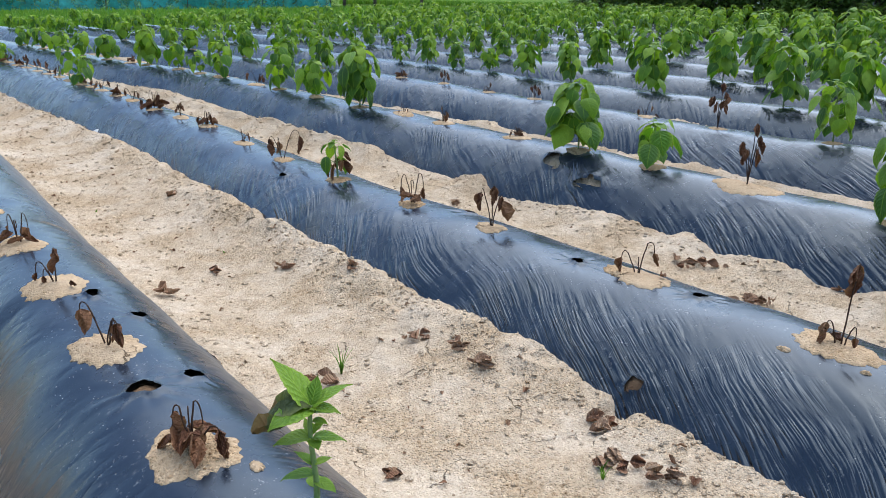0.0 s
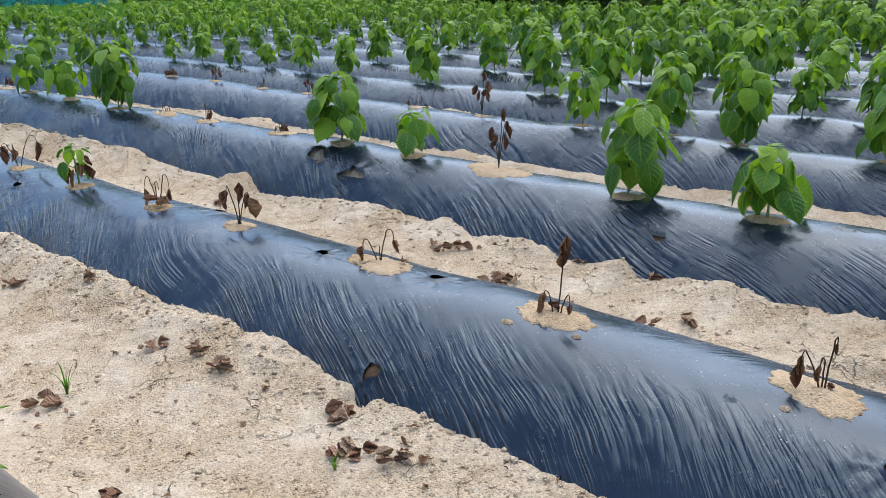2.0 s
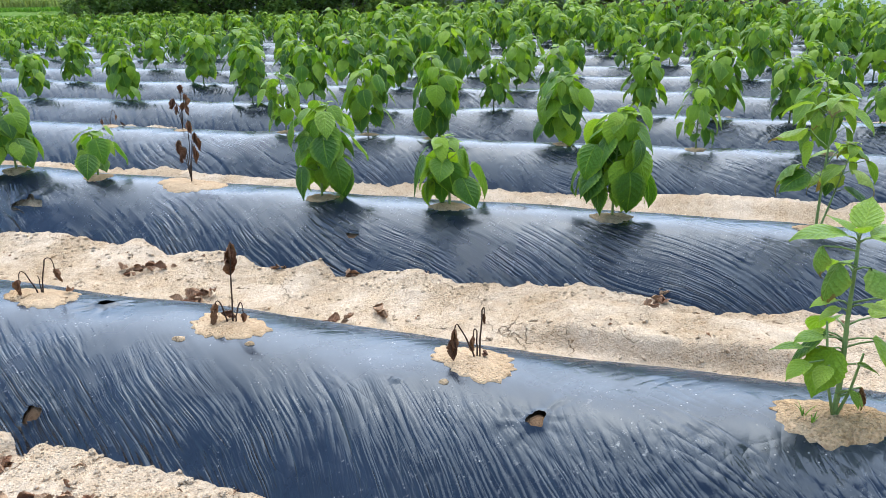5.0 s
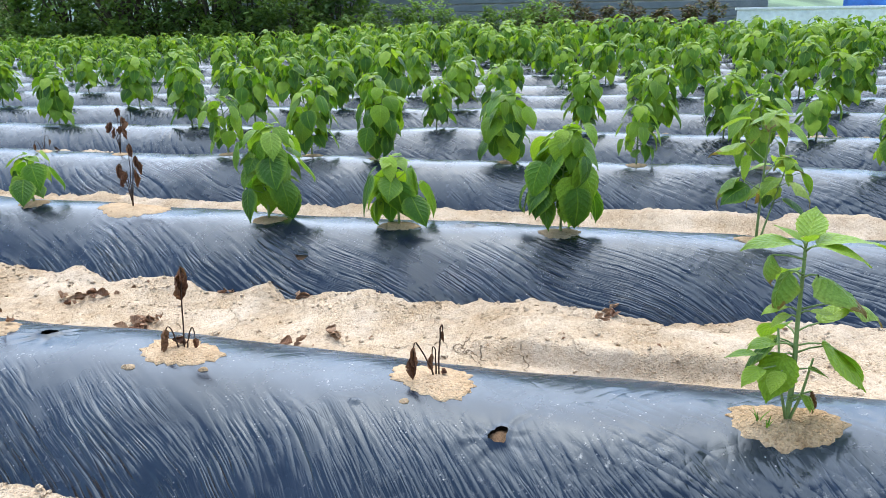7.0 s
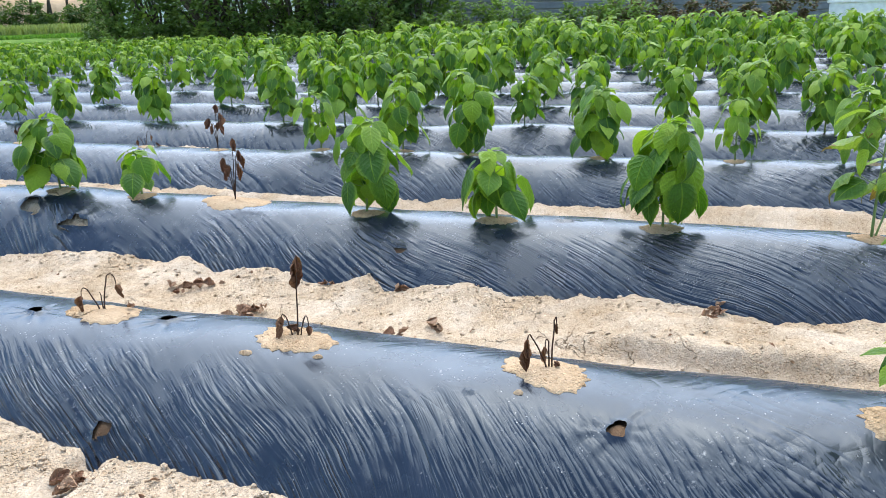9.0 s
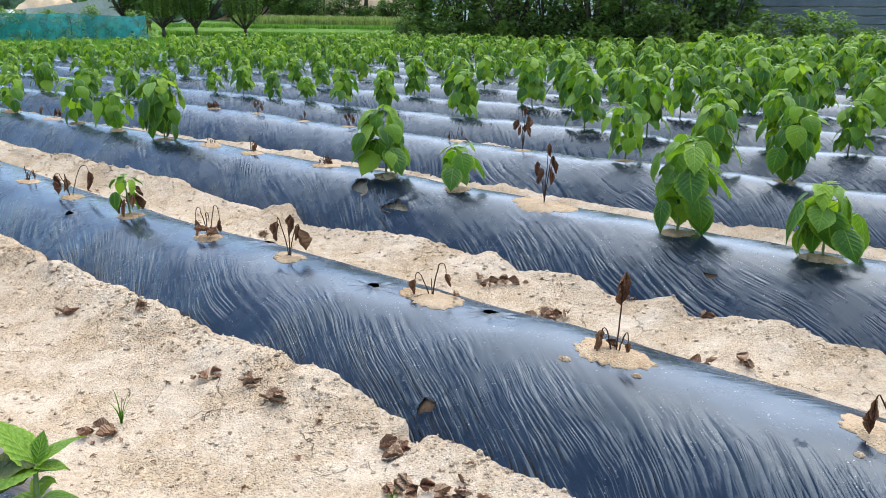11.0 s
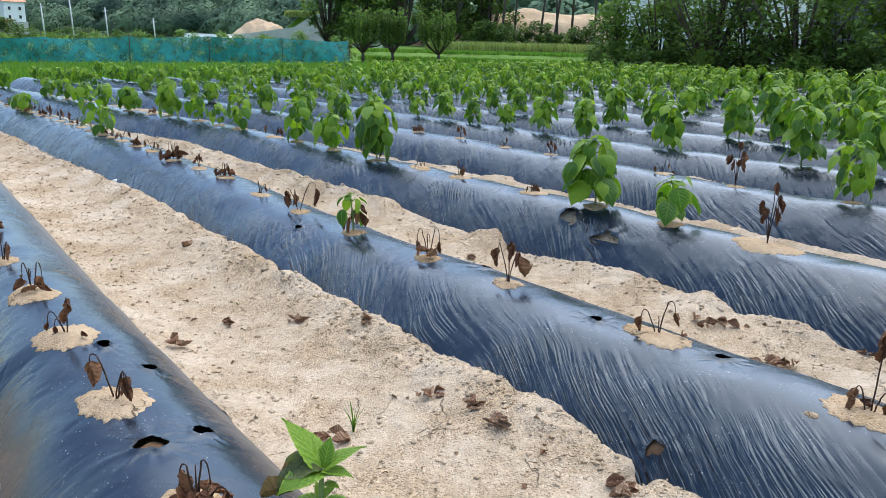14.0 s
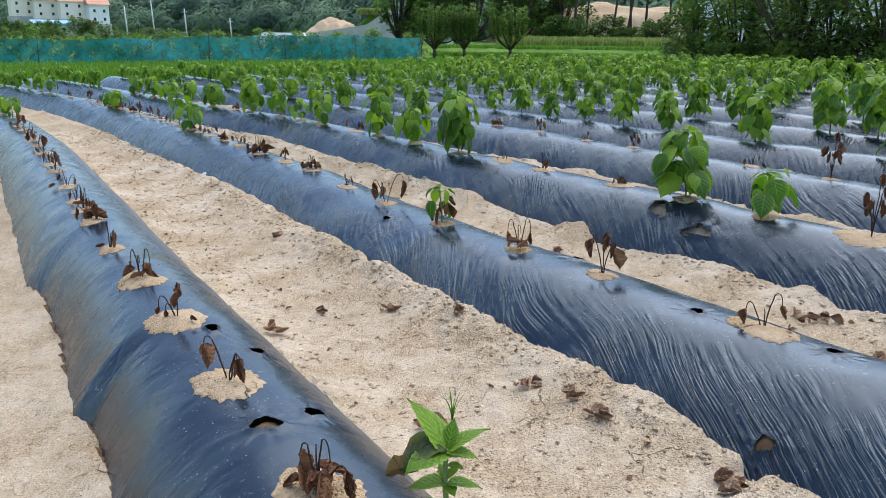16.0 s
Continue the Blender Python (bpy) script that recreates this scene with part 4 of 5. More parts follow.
v_, f_ = tube_data([Vector((0.004 * math.sin(i_), 0, -0.02 + 0.215 * i_ / 6)) for i_ in range(7)], [0.006 - 0.0004 * i_ for i_ in range(7)], 8)
mesh_object("stem", v_, f_, stem_mat, young_)
for me_, z_, az_, pitch_, size_ in [
        (YOUNG[0], 0.19, 158, 58, 0.105), (YOUNG[1], 0.19, 12, 48, 0.078), (YOUNG[0], 0.195, 70, 60, 0.05), (YOUNG[1], 0.19, -25, 22, 0.055), (YOUNG[1], 0.187, 225, 20, 0.09), (BLACK, 0.19, 184, -14, 0.1), (YOUNG[2], 0.18, 40, 15, 0.05),
        (YOUNG[2], 0.165, -10, 30, 0.03), (YOUNG[1], 0.135, 188, 14, 0.066), (YOUNG[1], 0.135, -5, 16, 0.058), (YOUNG[0], 0.14, 120, 40, 0.035), (YOUNG[0], 0.135, -70, 5, 0.038), (YOUNG[0], 0.145, 30, 45, 0.03),
        (YOUNG[0], 0.085, 165, 40, 0.04), (YOUNG[0], 0.085, 10, 25, 0.032), (YOUNG[2], 0.065, 195, 22, 0.06), (YOUNG[2], 0.05, -15, 18, 0.045), (YOUNG[1], 0.04, 100, 18, 0.045)]:
    leaf_ = new("leaf", me_)
    leaf_.parent = young_
    leaf_.matrix_local = leaf_pose(Vector((0, 0, z_)), radians(az_), radians(pitch_), size_)
tagged(young_, "young upright green plant with one wilted blackened leaf", "plant", group="perilla plants")
for i_, (s_, h_) in enumerate([(8.7, 0.22), (9.4, 0.2), (10.1, 0.18), (10.9, 0.2), (11.7, 0.22), (12.5, 0.22)]):
    green_at("a", s_, h_, 140 + i_, leaves=4, size=0.1)
# bed b
for i_, (s_, h_) in enumerate([(0.11, 0.15), (0.77, 0.25), (1.4, 0.11), (2.07, 0.17), (2.52, 0.09), (3.62, 0.18), (4.11, 0.1), (4.67, 0.1), (5.13, 0.09), (5.59, 0.15), (6.0, 0.11), (6.3, 0.1), (6.66, 0.1), (6.9, 0.1), (7.2, 0.1), (7.8, 0.12), (8.15, 0.14), (8.5, 0.12), (8.9, 0.14), (9.26, 0.13), (9.6, 0.14), (10.15, 0.14), (10.5, 0.13), (10.9, 0.13), (11.7, 0.13)]):
    dead_at("b", s_, h_, 200 + i_, q=0.035 if i_ in (0, 2, 3) else 0.012, patch=0.11 if i_ < 3 else 0.07, form=("arched", "tall", "forked", "upright", "broom")[i_] if i_ < 5 else "")
soil_patch("b", -0.64, -0.03, 0.105, 0.09, 31)
tall_ = empty("perilla_plant", on_bed("b", -0.64, -0.03, 0.008))
v_, f_ = tube_data([Vector((0.006 * math.sin(i_ * 1.3), 0.004 * math.cos(i_), -0.02 + 0.39 * i_ / 7)) for i_ in range(8)], [0.0062 - 0.00045 * i_ for i_ in range(8)], 8)
mesh_object("stem", v_, f_, stem_mat, tall_)
for dx_, dy_, top_ in [(0.035, -0.02, 0.13), (-0.04, 0.015, 0.2)]:
    v_, f_ = tube_data([Vector((0, 0, -0.01)), Vector((dx_ * 0.6, dy_ * 0.6, top_ * 0.4)), Vector((dx_, dy_, top_))], [0.0033, 0.0028, 0.0022], 6)
    mesh_object("side_shoot", v_, f_, stem_mat, tall_)
for me_, z_, az_, pitch_, size_, out_ in [
        (YOUNG[1], 0.362, 150, 20, 0.115, 0.02), (YOUNG[0], 0.37, 20, 38, 0.095, 0.015), (YOUNG[1], 0.36, -34, 16, 0.15, 0.02), (YOUNG[1], 0.362, -80, 8, 0.1, 0.02), (YOUNG[0], 0.368, 95, 30, 0.06, 0.01), (YOUNG[0], 0.37, -140, 40, 0.05, 0.01),
        (SICK[2], 0.345, 150, -50, 0.08, 0.065), (SICK[1], 0.315, 165, -45, 0.095, 0.035), (SICK[0], 0.31, -95, -8, 0.115, 0.03), (YOUNG[2], 0.3, 60, 0, 0.1, 0.03),
        (SICK[1], 0.245, -34, 5, 0.105, 0.08), (YOUNG[1], 0.24, 150, 8, 0.055, 0.025), (YOUNG[2], 0.225, 160, -5, 0.05, 0.02), (YOUNG[0], 0.235, -80, 10, 0.045, 0.02),
        (YOUNG[0], 0.2, -20, 28, 0.085, 0.05), (LEAVES[0], 0.17, -58, -32, 0.13, 0.045), (YOUNG[1], 0.155, -30, -26, 0.14, 0.06), (LEAVES[3], 0.15, 178, -42, 0.105, 0.03), (YOUNG[2], 0.19, 70, -10, 0.11, 0.03), (LEAVES[1], 0.17, 120, -30, 0.1, 0.03),
        (YOUNG[0], 0.145, 146, 5, 0.065, 0.075), (YOUNG[1], 0.17, 160, 18, 0.07, 0.045), (YOUNG[2], 0.165, 120, 10, 0.065, 0.03), (YOUNG[1], 0.13, 172, 0, 0.065, 0.085), (YOUNG[0], 0.125, 190, -20, 0.06, 0.06),
        (YOUNG[1], 0.115, -60, 0, 0.045, 0.025), (YOUNG[2], 0.06, -80, -20, 0.04, 0.02), (SICK[0], 0.05, -34, -50, 0.045, 0.04), (DRY[0], 0.055, -20, -70, 0.045, 0.05)]:
    a_ = radians(az_)
    foot_ = Vector((0, 0, z_ - 0.012))
    end_ = Vector((math.cos(a_) * out_, math.sin(a_) * out_, z_))
    v_, f_ = tube_data([foot_, foot_.lerp(end_, 0.5) + Vector((0, 0, 0.003)), end_], [0.0022, 0.0019, 0.0016], 5)
    mesh_object("petiole", v_, f_, stem_mat, tall_)
    leaf_ = new("withered_leaf" if me_ in DRY else "leaf", me_)
    leaf_.parent = tall_
    leaf_.matrix_local = leaf_pose(end_, a_, radians(pitch_), size_)
tagged(tall_, "tall spare green plant with brown-edged curling leaves", "plant", group="perilla plants")
green_at("b", 3.06, 0.2, 32, leaves=2, size=0.085, dry=6, label="small half-wilted green plant with brown lower leaves")
for i_, (s_, h_) in enumerate([(7.45, 0.34), (7.12, 0.26), (9.75, 0.2), (10.0, 0.18), (12.5, 0.26), (12.9, 0.28)]):
    green_at("b", s_, h_, 240 + i_, leaves=5, size=0.11)
# bed c
for i_, (s_, h_, n_leaf, size_) in enumerate([(-0.06, 0.43, 13, 0.165), (0.57, 0.3, 5, 0.17), (1.13, 0.42, 11, 0.165), (2.74, 0.38, 13, 0.165), (4.72, 0.46, 13, 0.17), (5.3, 0.3, 5, 0.16), (5.87, 0.36, 5, 0.15), (6.95, 0.34, 5, 0.16), (7.4, 0.22, 3, 0.12), (7.79, 0.28, 4, 0.13), (8.35, 0.38, 9, 0.16), (9.2, 0.28, 6, 0.15), (9.9, 0.28, 6, 0.14), (10.5, 0.26, 6, 0.14), (11.1, 0.28, 6, 0.14), (11.8, 0.26, 6, 0.14)]):
    green_at("c", s_, h_, 300 + i_, leaves=n_leaf + (2 if n_leaf > 6 else 1), size=size_ * 0.91, q=-0.03)
green_at("c", 2.28, 0.24, 320, leaves=4, size=0.13, dry=4, q=-0.02, label="small green plant with one blackened withered shoot")
green_at("c", -0.75, 0.5, 321, leaves=6, size=0.15, light=True, sick=True, shoots=[(0.12, -0.03, 0.34, 4, 0.12)], thin=True, label="tall spare green perilla plant with yellowing leaves")
for i_, (s_, h_) in enumerate([(1.79, 0.28), (3.22, 0.07), (3.86, 0.13), (4.26, 0.08), (6.32, 0.14), (7.0, 0.1), (8.7, 0.1)]):
    dead_at("c", s_, h_, 340 + i_, patch=0.09 if i_ else 0.15, form="" if i_ else "shoots")
# bed d
for i_, (s_, h_, n_leaf, size_) in enumerate([(-0.32, 0.36, 7, 0.13), (0.37, 0.41, 11, 0.185), (1.1, 0.43, 11, 0.165), (1.5, 0.41, 11, 0.165), (2.02, 0.38, 7, 0.16), (-0.95, 0.41, 10, 0.165), (-1.6, 0.43, 11, 0.165), (7.3, 0.35, 7, 0.17), (8.0, 0.3, 6, 0.17), (8.8, 0.32, 6, 0.17), (9.4, 0.28, 6, 0.15), (10.0, 0.28, 6, 0.15), (10.6, 0.3, 6, 0.15), (11.3, 0.28, 6, 0.15), (11.9, 0.28, 6, 0.15)]):
    green_at("d", s_, h_, 400 + i_, leaves=n_leaf + 2, size=size_ * 0.83, patch=0.06, light=i_ in (0, 4, 5))
for i_, (s_, h_) in enumerate([(2.75, 0.3), (3.3, 0.12), (4.35, 0.1), (4.86, 0.1), (5.42, 0.12), (6.0, 0.1), (6.6, 0.1)]):
    dead_at("d", s_, h_, 440 + i_, form="" if i_ else "shoots", patch=0.06)

# beds farther off: copies of eight plants, with gaps
MODELS = [crown_plant(h, 500 + i, n, z, Matrix.Translation((0, 0, -5))) for i, (h, n, z) in enumerate([(0.45, 14, 0.135), (0.41, 13, 0.13), (0.47, 15, 0.138), (0.37, 11, 0.125), (0.43, 14, 0.142), (0.51, 16, 0.138), (0.34, 11, 0.122), (0.46, 15, 0.142)])]
used_, rng_ = set(), random.Random(9)
count_ = 0
far_spots = []
for k_, name_ in enumerate("efghijklmno"):
    s_ = BEDS[name_]["ends"][0] + 0.3
    while s_ < 16.1:
        s_ += rng_.uniform(0.42, 0.62) * (0.75 if s_ > 7.5 or k_ > 4 else 1)
        if rng_.random() < 0.1:
            continue
        if count_ < 215 and -3.5 < s_ < 9:
            i_ = rng_.randrange(8)
            m_ = on_bed(name_, s_, rng_.uniform(-0.05, 0.05)) @ Matrix.Rotation(rng_.uniform(0, 6.28), 4, "Z") @ Matrix.Scale(rng_.uniform(0.85, 1.12) * (1 + 0.05 * k_) * (0.72 if s_ > 6 else 1), 4)
            if i_ in used_:
                copy_thing(MODELS[i_], m_)
            else:
                MODELS[i_].matrix_basis = m_
                used_.add(i_)
            count_ += 1
        else:
            far_spots.append((name_, s_, rng_.uniform(0.9, 1.12) * (1 + 0.05 * k_) * (0.72 if s_ > 6 else 1)))

for name_ in "abcd":
    s_ = 13.3
    while s_ < 16.1:
        s_ += rng_.uniform(0.3, 0.45)
        far_spots.append((name_, s_, rng_.uniform(0.5, 0.75)))
verts_, faces_, slots_, uvs_ = [], [], [], []
for k_, (name_, s_, size_) in enumerate(far_spots):
    stem_, pet_, made_ = plant_plan(0.43 * size_, 700 + k_ % 40, 10, 0.15 * size_)
    base_ = on_bed(name_, s_, 0)
    for kind_, variant_, m_ in made_:
        lv, lf, lu = leaf_data(1, 0.74, (25, 40, 55, 35, 62, 48)[variant_ % 6], 0.25, variant_, 3, False)
        o_ = len(verts_)
        verts_ += [base_ @ m_ @ q_ for q_ in lv]
        faces_ += [tuple(i_ + o_ for i_ in q_) for q_ in lf]
        uvs_ += lu
        slots_ += [1 if kind_ == "young" else 0] * len(lf)
crop_ = mesh_object("far_crop", verts_, faces_, leaf_mat, uvs=uvs_)
crop_.data.materials.append(young_mat)
crop_.data.polygons.foreach_set("material_index", slots_)
tagged(crop_, "dense rows of green perilla at the far side", "crop", kind="stuff")


# ---- beyond the field ----
def blades(name, spots, height, mat, label, seed, width=0.012, category="grass", lift=0.0):
    rng = random.Random(seed)
    verts, faces, uvs = [], [], []
    for x, y in spots:
        az, h = rng.uniform(0, 6.28), height * rng.uniform(0.6, 1.2)
        dx, dy = math.cos(az) * width, math.sin(az) * width
        lx, ly = rng.uniform(-0.3, 0.3) * h, rng.uniform(-0.3, 0.3) * h
        k = len(verts)
        verts += [(x - dx, y - dy, -0.02), (x + dx, y + dy, -0.02), (x + lx * 0.4 + dx * 0.7, y + ly * 0.4 + dy * 0.7, h * 0.6), (x + lx * 0.4 - dx * 0.7, y + ly * 0.4 - dy * 0.7, h * 0.6), (x + lx, y + ly, h)]
        faces += [(k, k + 1, k + 2, k + 3), (k + 3, k + 2, k + 4)]
        uvs += [(0.3, 0.1), (0.7, 0.1), (0.7, 0.6), (0.3, 0.6), (0.5, 1)]
    ob = mesh_object(name, verts, faces, mat, smooth=False, uvs=uvs)
    ob.location.z = lift
    return tagged(ob, label, category, kind="stuff")


rng_ = random.Random(4)
blades("rice_grass", [tuple(at(rng_.uniform(17.2, 27), rng_.uniform(-8, 17))[:2]) for _ in range(26000)], 0.24, grass_mat, "dense bright green rice grass beyond the field", 1, 0.025)
blades("low_grass", [tuple(at(rng_.uniform(17, 32), rng_.uniform(6, 26))[:2]) for _ in range(16000)], 0.12, grass_mat, "short green grass on the field margin", 2, 0.035)
blades("reed_strip", [(rng_.uniform(-2, 15), rng_.uniform(48, 52)) for _ in range(9000)], 0.5, reed_mat, "strip of pale yellow-green tall grass", 3, 0.05, lift=0.55)
blades("slope_grass", [(rng_.uniform(-5, 18), rng_.uniform(41.2, 43.6)) for _ in range(7000)], 0.2, grass_mat, "green grass on the terrace's low slope", 6, 0.05, lift=0.1)
blades("terrace_grass", [(rng_.uniform(-5, 18), rng_.uniform(43.5, 48)) for _ in range(9000)], 0.16, grass_mat, "green grass on a low terrace", 4, 0.05, lift=0.45)


def net_fence():
    a, b = Vector((-30, 17.5, 0)), Vector((-4.33, 32.8, 0))
    root = empty("net_fence", Matrix.Translation(a))
    d = b - a
    n = 160
    verts = []
    for i in range(n + 1):
        f = i / n
        for j in range(7):
            g = j / 6
            sag = (0.16 * abs(math.sin(f * math.pi * 11)) + 0.05 * math.sin(f * 71)) * g
            sway = 0.12 * math.sin(f * 40 + g * 2) * math.sin(f * 17)
            top = 0.95 + 0.1 * math.sin(f * 9)
            verts.append(d * f + Vector((-d.y, d.x, 0)).normalized() * sway + Vector((0, 0, 0.06 + (top - sag) * g)))
    net = mesh_object("net", verts, grid_faces(n + 1, 7), net_mat, root)
    for i in range(12):
        p = d * (i / 11)
        v, f = tube_data([p, p + Vector((0.02, 0, 0.6)), p + Vector((0.03 * math.sin(i), 0, 1.05))], [0.016, 0.016, 0.014])
        mesh_object("post", v, f, bark_mat, root)
    return tagged(root, "sagging dark green windbreak net on thin posts", "fence")


net_fence()


def foliage(centres, leaf, per, seed, flat=0.8):
    """Leaf clusters: many small bent leaves strewn round each of the centres."""
    rng = random.Random(seed)
    verts, faces, uvs = [], [], []
    for c, r in centres:
        for _ in range(per):
            while True:
                o = Vector((rng.uniform(-1, 1), rng.uniform(-1, 1), rng.uniform(-1, 1)))
                if 0.15 < o.length < 1:
                    break
            o = o * r
            o.z *= flat
            p = c + o
            az, el = rng.uniform(0, 6.28), rng.uniform(-0.9, 0.5)
            d = Vector((math.cos(az) * math.cos(el), math.sin(az) * math.cos(el), math.sin(el)))
            side = d.cross(Vector((rng.uniform(-0.4, 0.4), rng.uniform(-0.4, 0.4), 1))).normalized()
            ln = leaf * rng.uniform(0.6, 1.3)
            k = len(verts)
            verts += [p, p + d * ln * 0.5 + side * ln * 0.3 + Vector((0, 0, ln * 0.06)), p + d * ln, p + d * ln * 0.5 - side * ln * 0.3 + Vector((0, 0, ln * 0.06))]
            faces += [(k, k + 1, k + 2), (k, k + 2, k + 3)]
            uvs += [(0.5, 0), (0.95, 0.5), (0.5, 1), (0.05, 0.5)]
    return verts, faces, uvs


def tree(name, where, height, spread, seed, mat, leaf, per, clumps, label, upright=False, category="tree", low=0.35, thick=0.03):
    rng = random.Random(seed)
    root = empty(name, Matrix.Translation(where))
    trunk_top = height * (0.25 if upright else low)
    verts, faces = [], []
    lean = Vector((rng.uniform(-0.1, 0.1), rng.uniform(-0.1, 0.1), 1))
    stem_into(verts, faces, [Vector((0, 0, -0.05)), lean * trunk_top * 0.5, lean * trunk_top], [height * thick, height * thick * 0.8, height * thick * 0.66], 8)
    centres = []
    for k in range(clumps):
        az = k * 2.4 + rng.uniform(-0.4, 0.4)
        f = (k + 0.5) / clumps
        rad = spread * math.sqrt(rng.uniform(0.05, 1)) * (0.55 + 0.45 * math.sin(math.pi * min(1, 0.25 + 0.7 * f)))
        z = trunk_top + (height - trunk_top) * (0.05 + 0.9 * f)
        end = Vector((math.cos(az) * rad, math.sin(az) * rad, z))
        mid = lean * trunk_top * 0.9 + (end - lean * trunk_top) * 0.5 + Vector((0, 0, -0.02 * height))
        stem_into(verts, faces, [lean * trunk_top * 0.85, mid, end], [height * 0.012, height * 0.008, height * 0.003], 5)
        centres.append((end, spread * rng.uniform(0.22, 0.42)))
    mesh_object("trunk", verts, faces, bark_mat, root)
    v, f, uv = foliage(centres, leaf, per, seed + 1, 1.3 if upright else 0.8)
    mesh_object("crown", v, f, mat, root, smooth=False, uvs=uv)
    return tagged(root, label, category)


def fruit_tree(where, spread, seed):
    """Pruned to a low bowl: a short trunk, splayed limbs and a thicket of upright shoots."""
    rng = random.Random(seed)
    root = empty("fruit_tree", Matrix.Translation(where))
    verts, faces = [], []
    stem_into(verts, faces, [Vector((0, 0, -0.05)), Vector((0.02, 0, 0.25)), Vector((0, 0.02, 0.5))], [0.09, 0.075, 0.07], 8)
    centres = []
    for k in range(9):
        az = k * 0.7 + rng.uniform(-0.25, 0.25)
        rad = spread * rng.uniform(0.45, 0.95)
        end = Vector((math.cos(az) * rad, math.sin(az) * rad, rng.uniform(1.0, 1.3)))
        mid = Vector((math.cos(az) * rad * 0.55, math.sin(az) * rad * 0.55, 0.8))
        stem_into(verts, faces, [Vector((0, 0.02, 0.42)), mid, end], [0.05, 0.038, 0.022], 6)
        for n in range(12):
            g = rng.uniform(0.25, 1.15)
            foot = mid.lerp(end, g) if g > 0.3 else Vector((0, 0, 0.8))
            top = foot + Vector((rng.uniform(-0.12, 0.12) + foot.x * 0.12, rng.uniform(-0.12, 0.12) + foot.y * 0.12, rng.uniform(0.7, 1.45)))
            stem_into(verts, faces, [foot, foot.lerp(top, 0.5), top], [0.012, 0.009, 0.004], 4)
            for q in range(6):
                centres.append((foot.lerp(top, 0.08 + 0.18 * q), 0.13 - 0.015 * q))
    mesh_object("trunk", verts, faces, bark_mat, root)
    v, f, uv = foliage(centres, 0.1, 11, seed + 1, 1.2)
    mesh_object("crown", v, f, orchard_mat, root, smooth=False, uvs=uv)
    return tagged(root, "low pruned fruit tree with upright green shoots", "tree", group="orchard trees")


for i_, (x_, y_, w_) in enumerate([(-4.6, 39.8, 1.0), (-3.2, 40.0, 0.7), (-1.0, 39.9, 1.15)]):
    fruit_tree(Vector((x_, y_, 0)), w_, 30 + i_)

# the hedge of trees and shrubs along the far long side
rng_ = random.Random(12)
for i_ in range(9):
    s_ = 16.6 - i_ * 1.15
    tall_ = (2.6, 3.6, 2.2, 4.6, 3.2, 4.8, 2.6, 3.4, 2.4)[i_]
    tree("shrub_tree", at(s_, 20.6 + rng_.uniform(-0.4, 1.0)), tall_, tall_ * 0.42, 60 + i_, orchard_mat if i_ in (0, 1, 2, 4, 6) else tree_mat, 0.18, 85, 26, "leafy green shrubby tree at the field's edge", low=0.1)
for i_ in range(17):
    s_ = 16.4 - i_ * 0.9
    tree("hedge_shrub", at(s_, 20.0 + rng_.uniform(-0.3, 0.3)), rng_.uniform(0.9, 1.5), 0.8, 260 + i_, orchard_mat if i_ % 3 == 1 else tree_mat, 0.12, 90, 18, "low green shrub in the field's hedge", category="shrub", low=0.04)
for i_ in range(8):
    tree("rusty_shrub", at(2.6 - i_ * 0.6, 20.8 + rng_.uniform(-0.3, 0.3)), rng_.uniform(1.0, 1.3), 0.55, 90 + i_, rust_mat, 0.09, 120, 16, "half-dry shrub with rusty brown and green leaves", category="shrub", low=0.05)


def slatted_shed():
    """A long low building behind the trees, clad in dark horizontal slats."""
    root = empty("slatted_shed", Matrix.Translation(at(4.5, 24.5, 0)) @ Matrix.Rotation(math.atan2(U.y, U.x), 4, "Z"))
    part("wall", box_bm(16, 0.2, 4.2, 0.01, Matrix.Translation((0, 0, 2.1))), concrete_mat, root)
    slat = box_bm(16, 0.06, 0.17, 0.008)
    first = part("slat", slat, dark_metal_mat, root)
    first.location = (0, 0.14, 0.5)
    for k in range(1, 17):
        ob = new("slat", first.data)
        ob.parent = root
        ob.location = (0, 0.14, 0.5 + 0.22 * k)
    return tagged(root, "long low shed clad in dark and grey horizontal slats", "building")


slatted_shed()


def low_wall():
    root = empty("white_wall", Matrix.Translation(at(-8.0, 22.0, 0)) @ Matrix.Rotation(math.atan2(U.y, U.x), 4, "Z"))
    part("panel", box_bm(11, 0.15, 1.0, 0.01, Matrix.Translation((0, 0, 0.5))), white_mat, root)
    part("coping", box_bm(11.1, 0.22, 0.06, 0.01, Matrix.Translation((0, 0, 1.03))), white_mat, root)
    return tagged(root, "low white painted wall at the field's far edge", "wall")


low_wall()
tarp_ = empty("tarpaulin", Matrix.Translation(at(-6.5, 23.5, 0)))
part("sheet", box_bm(3.0, 1.6, 1.5, 0.25, Matrix.Translation((0, 0, 0.75))), blue_mat, tarp_)
tagged(tarp_, "bright blue tarpaulin over a heap behind the wall", "tarpaulin")


def pale_building():
    root = empty("pale_building", Matrix.Translation((9.0, 31, 0)) @ Matrix.Rotation(radians(-15), 4, "Z"))
    part("wall", box_bm(6, 4, 5, 0.02, Matrix.Translation((0, 0, 2.5))), white_mat, root)
    part("roof", box_bm(6.4, 4.4, 0.25, 0.03, Matrix.Translation((0, 0, 5.1))), concrete_mat, root)
    for k in range(2):
        part("window", box_bm(1.0, 0.06, 1.2, 0.01, Matrix.Translation((-1.4 + 2.6 * k, -2.02, 2.6))), pane_mat, root)
    return tagged(root, "pale building glimpsed through the trees", "building")


pale_building()


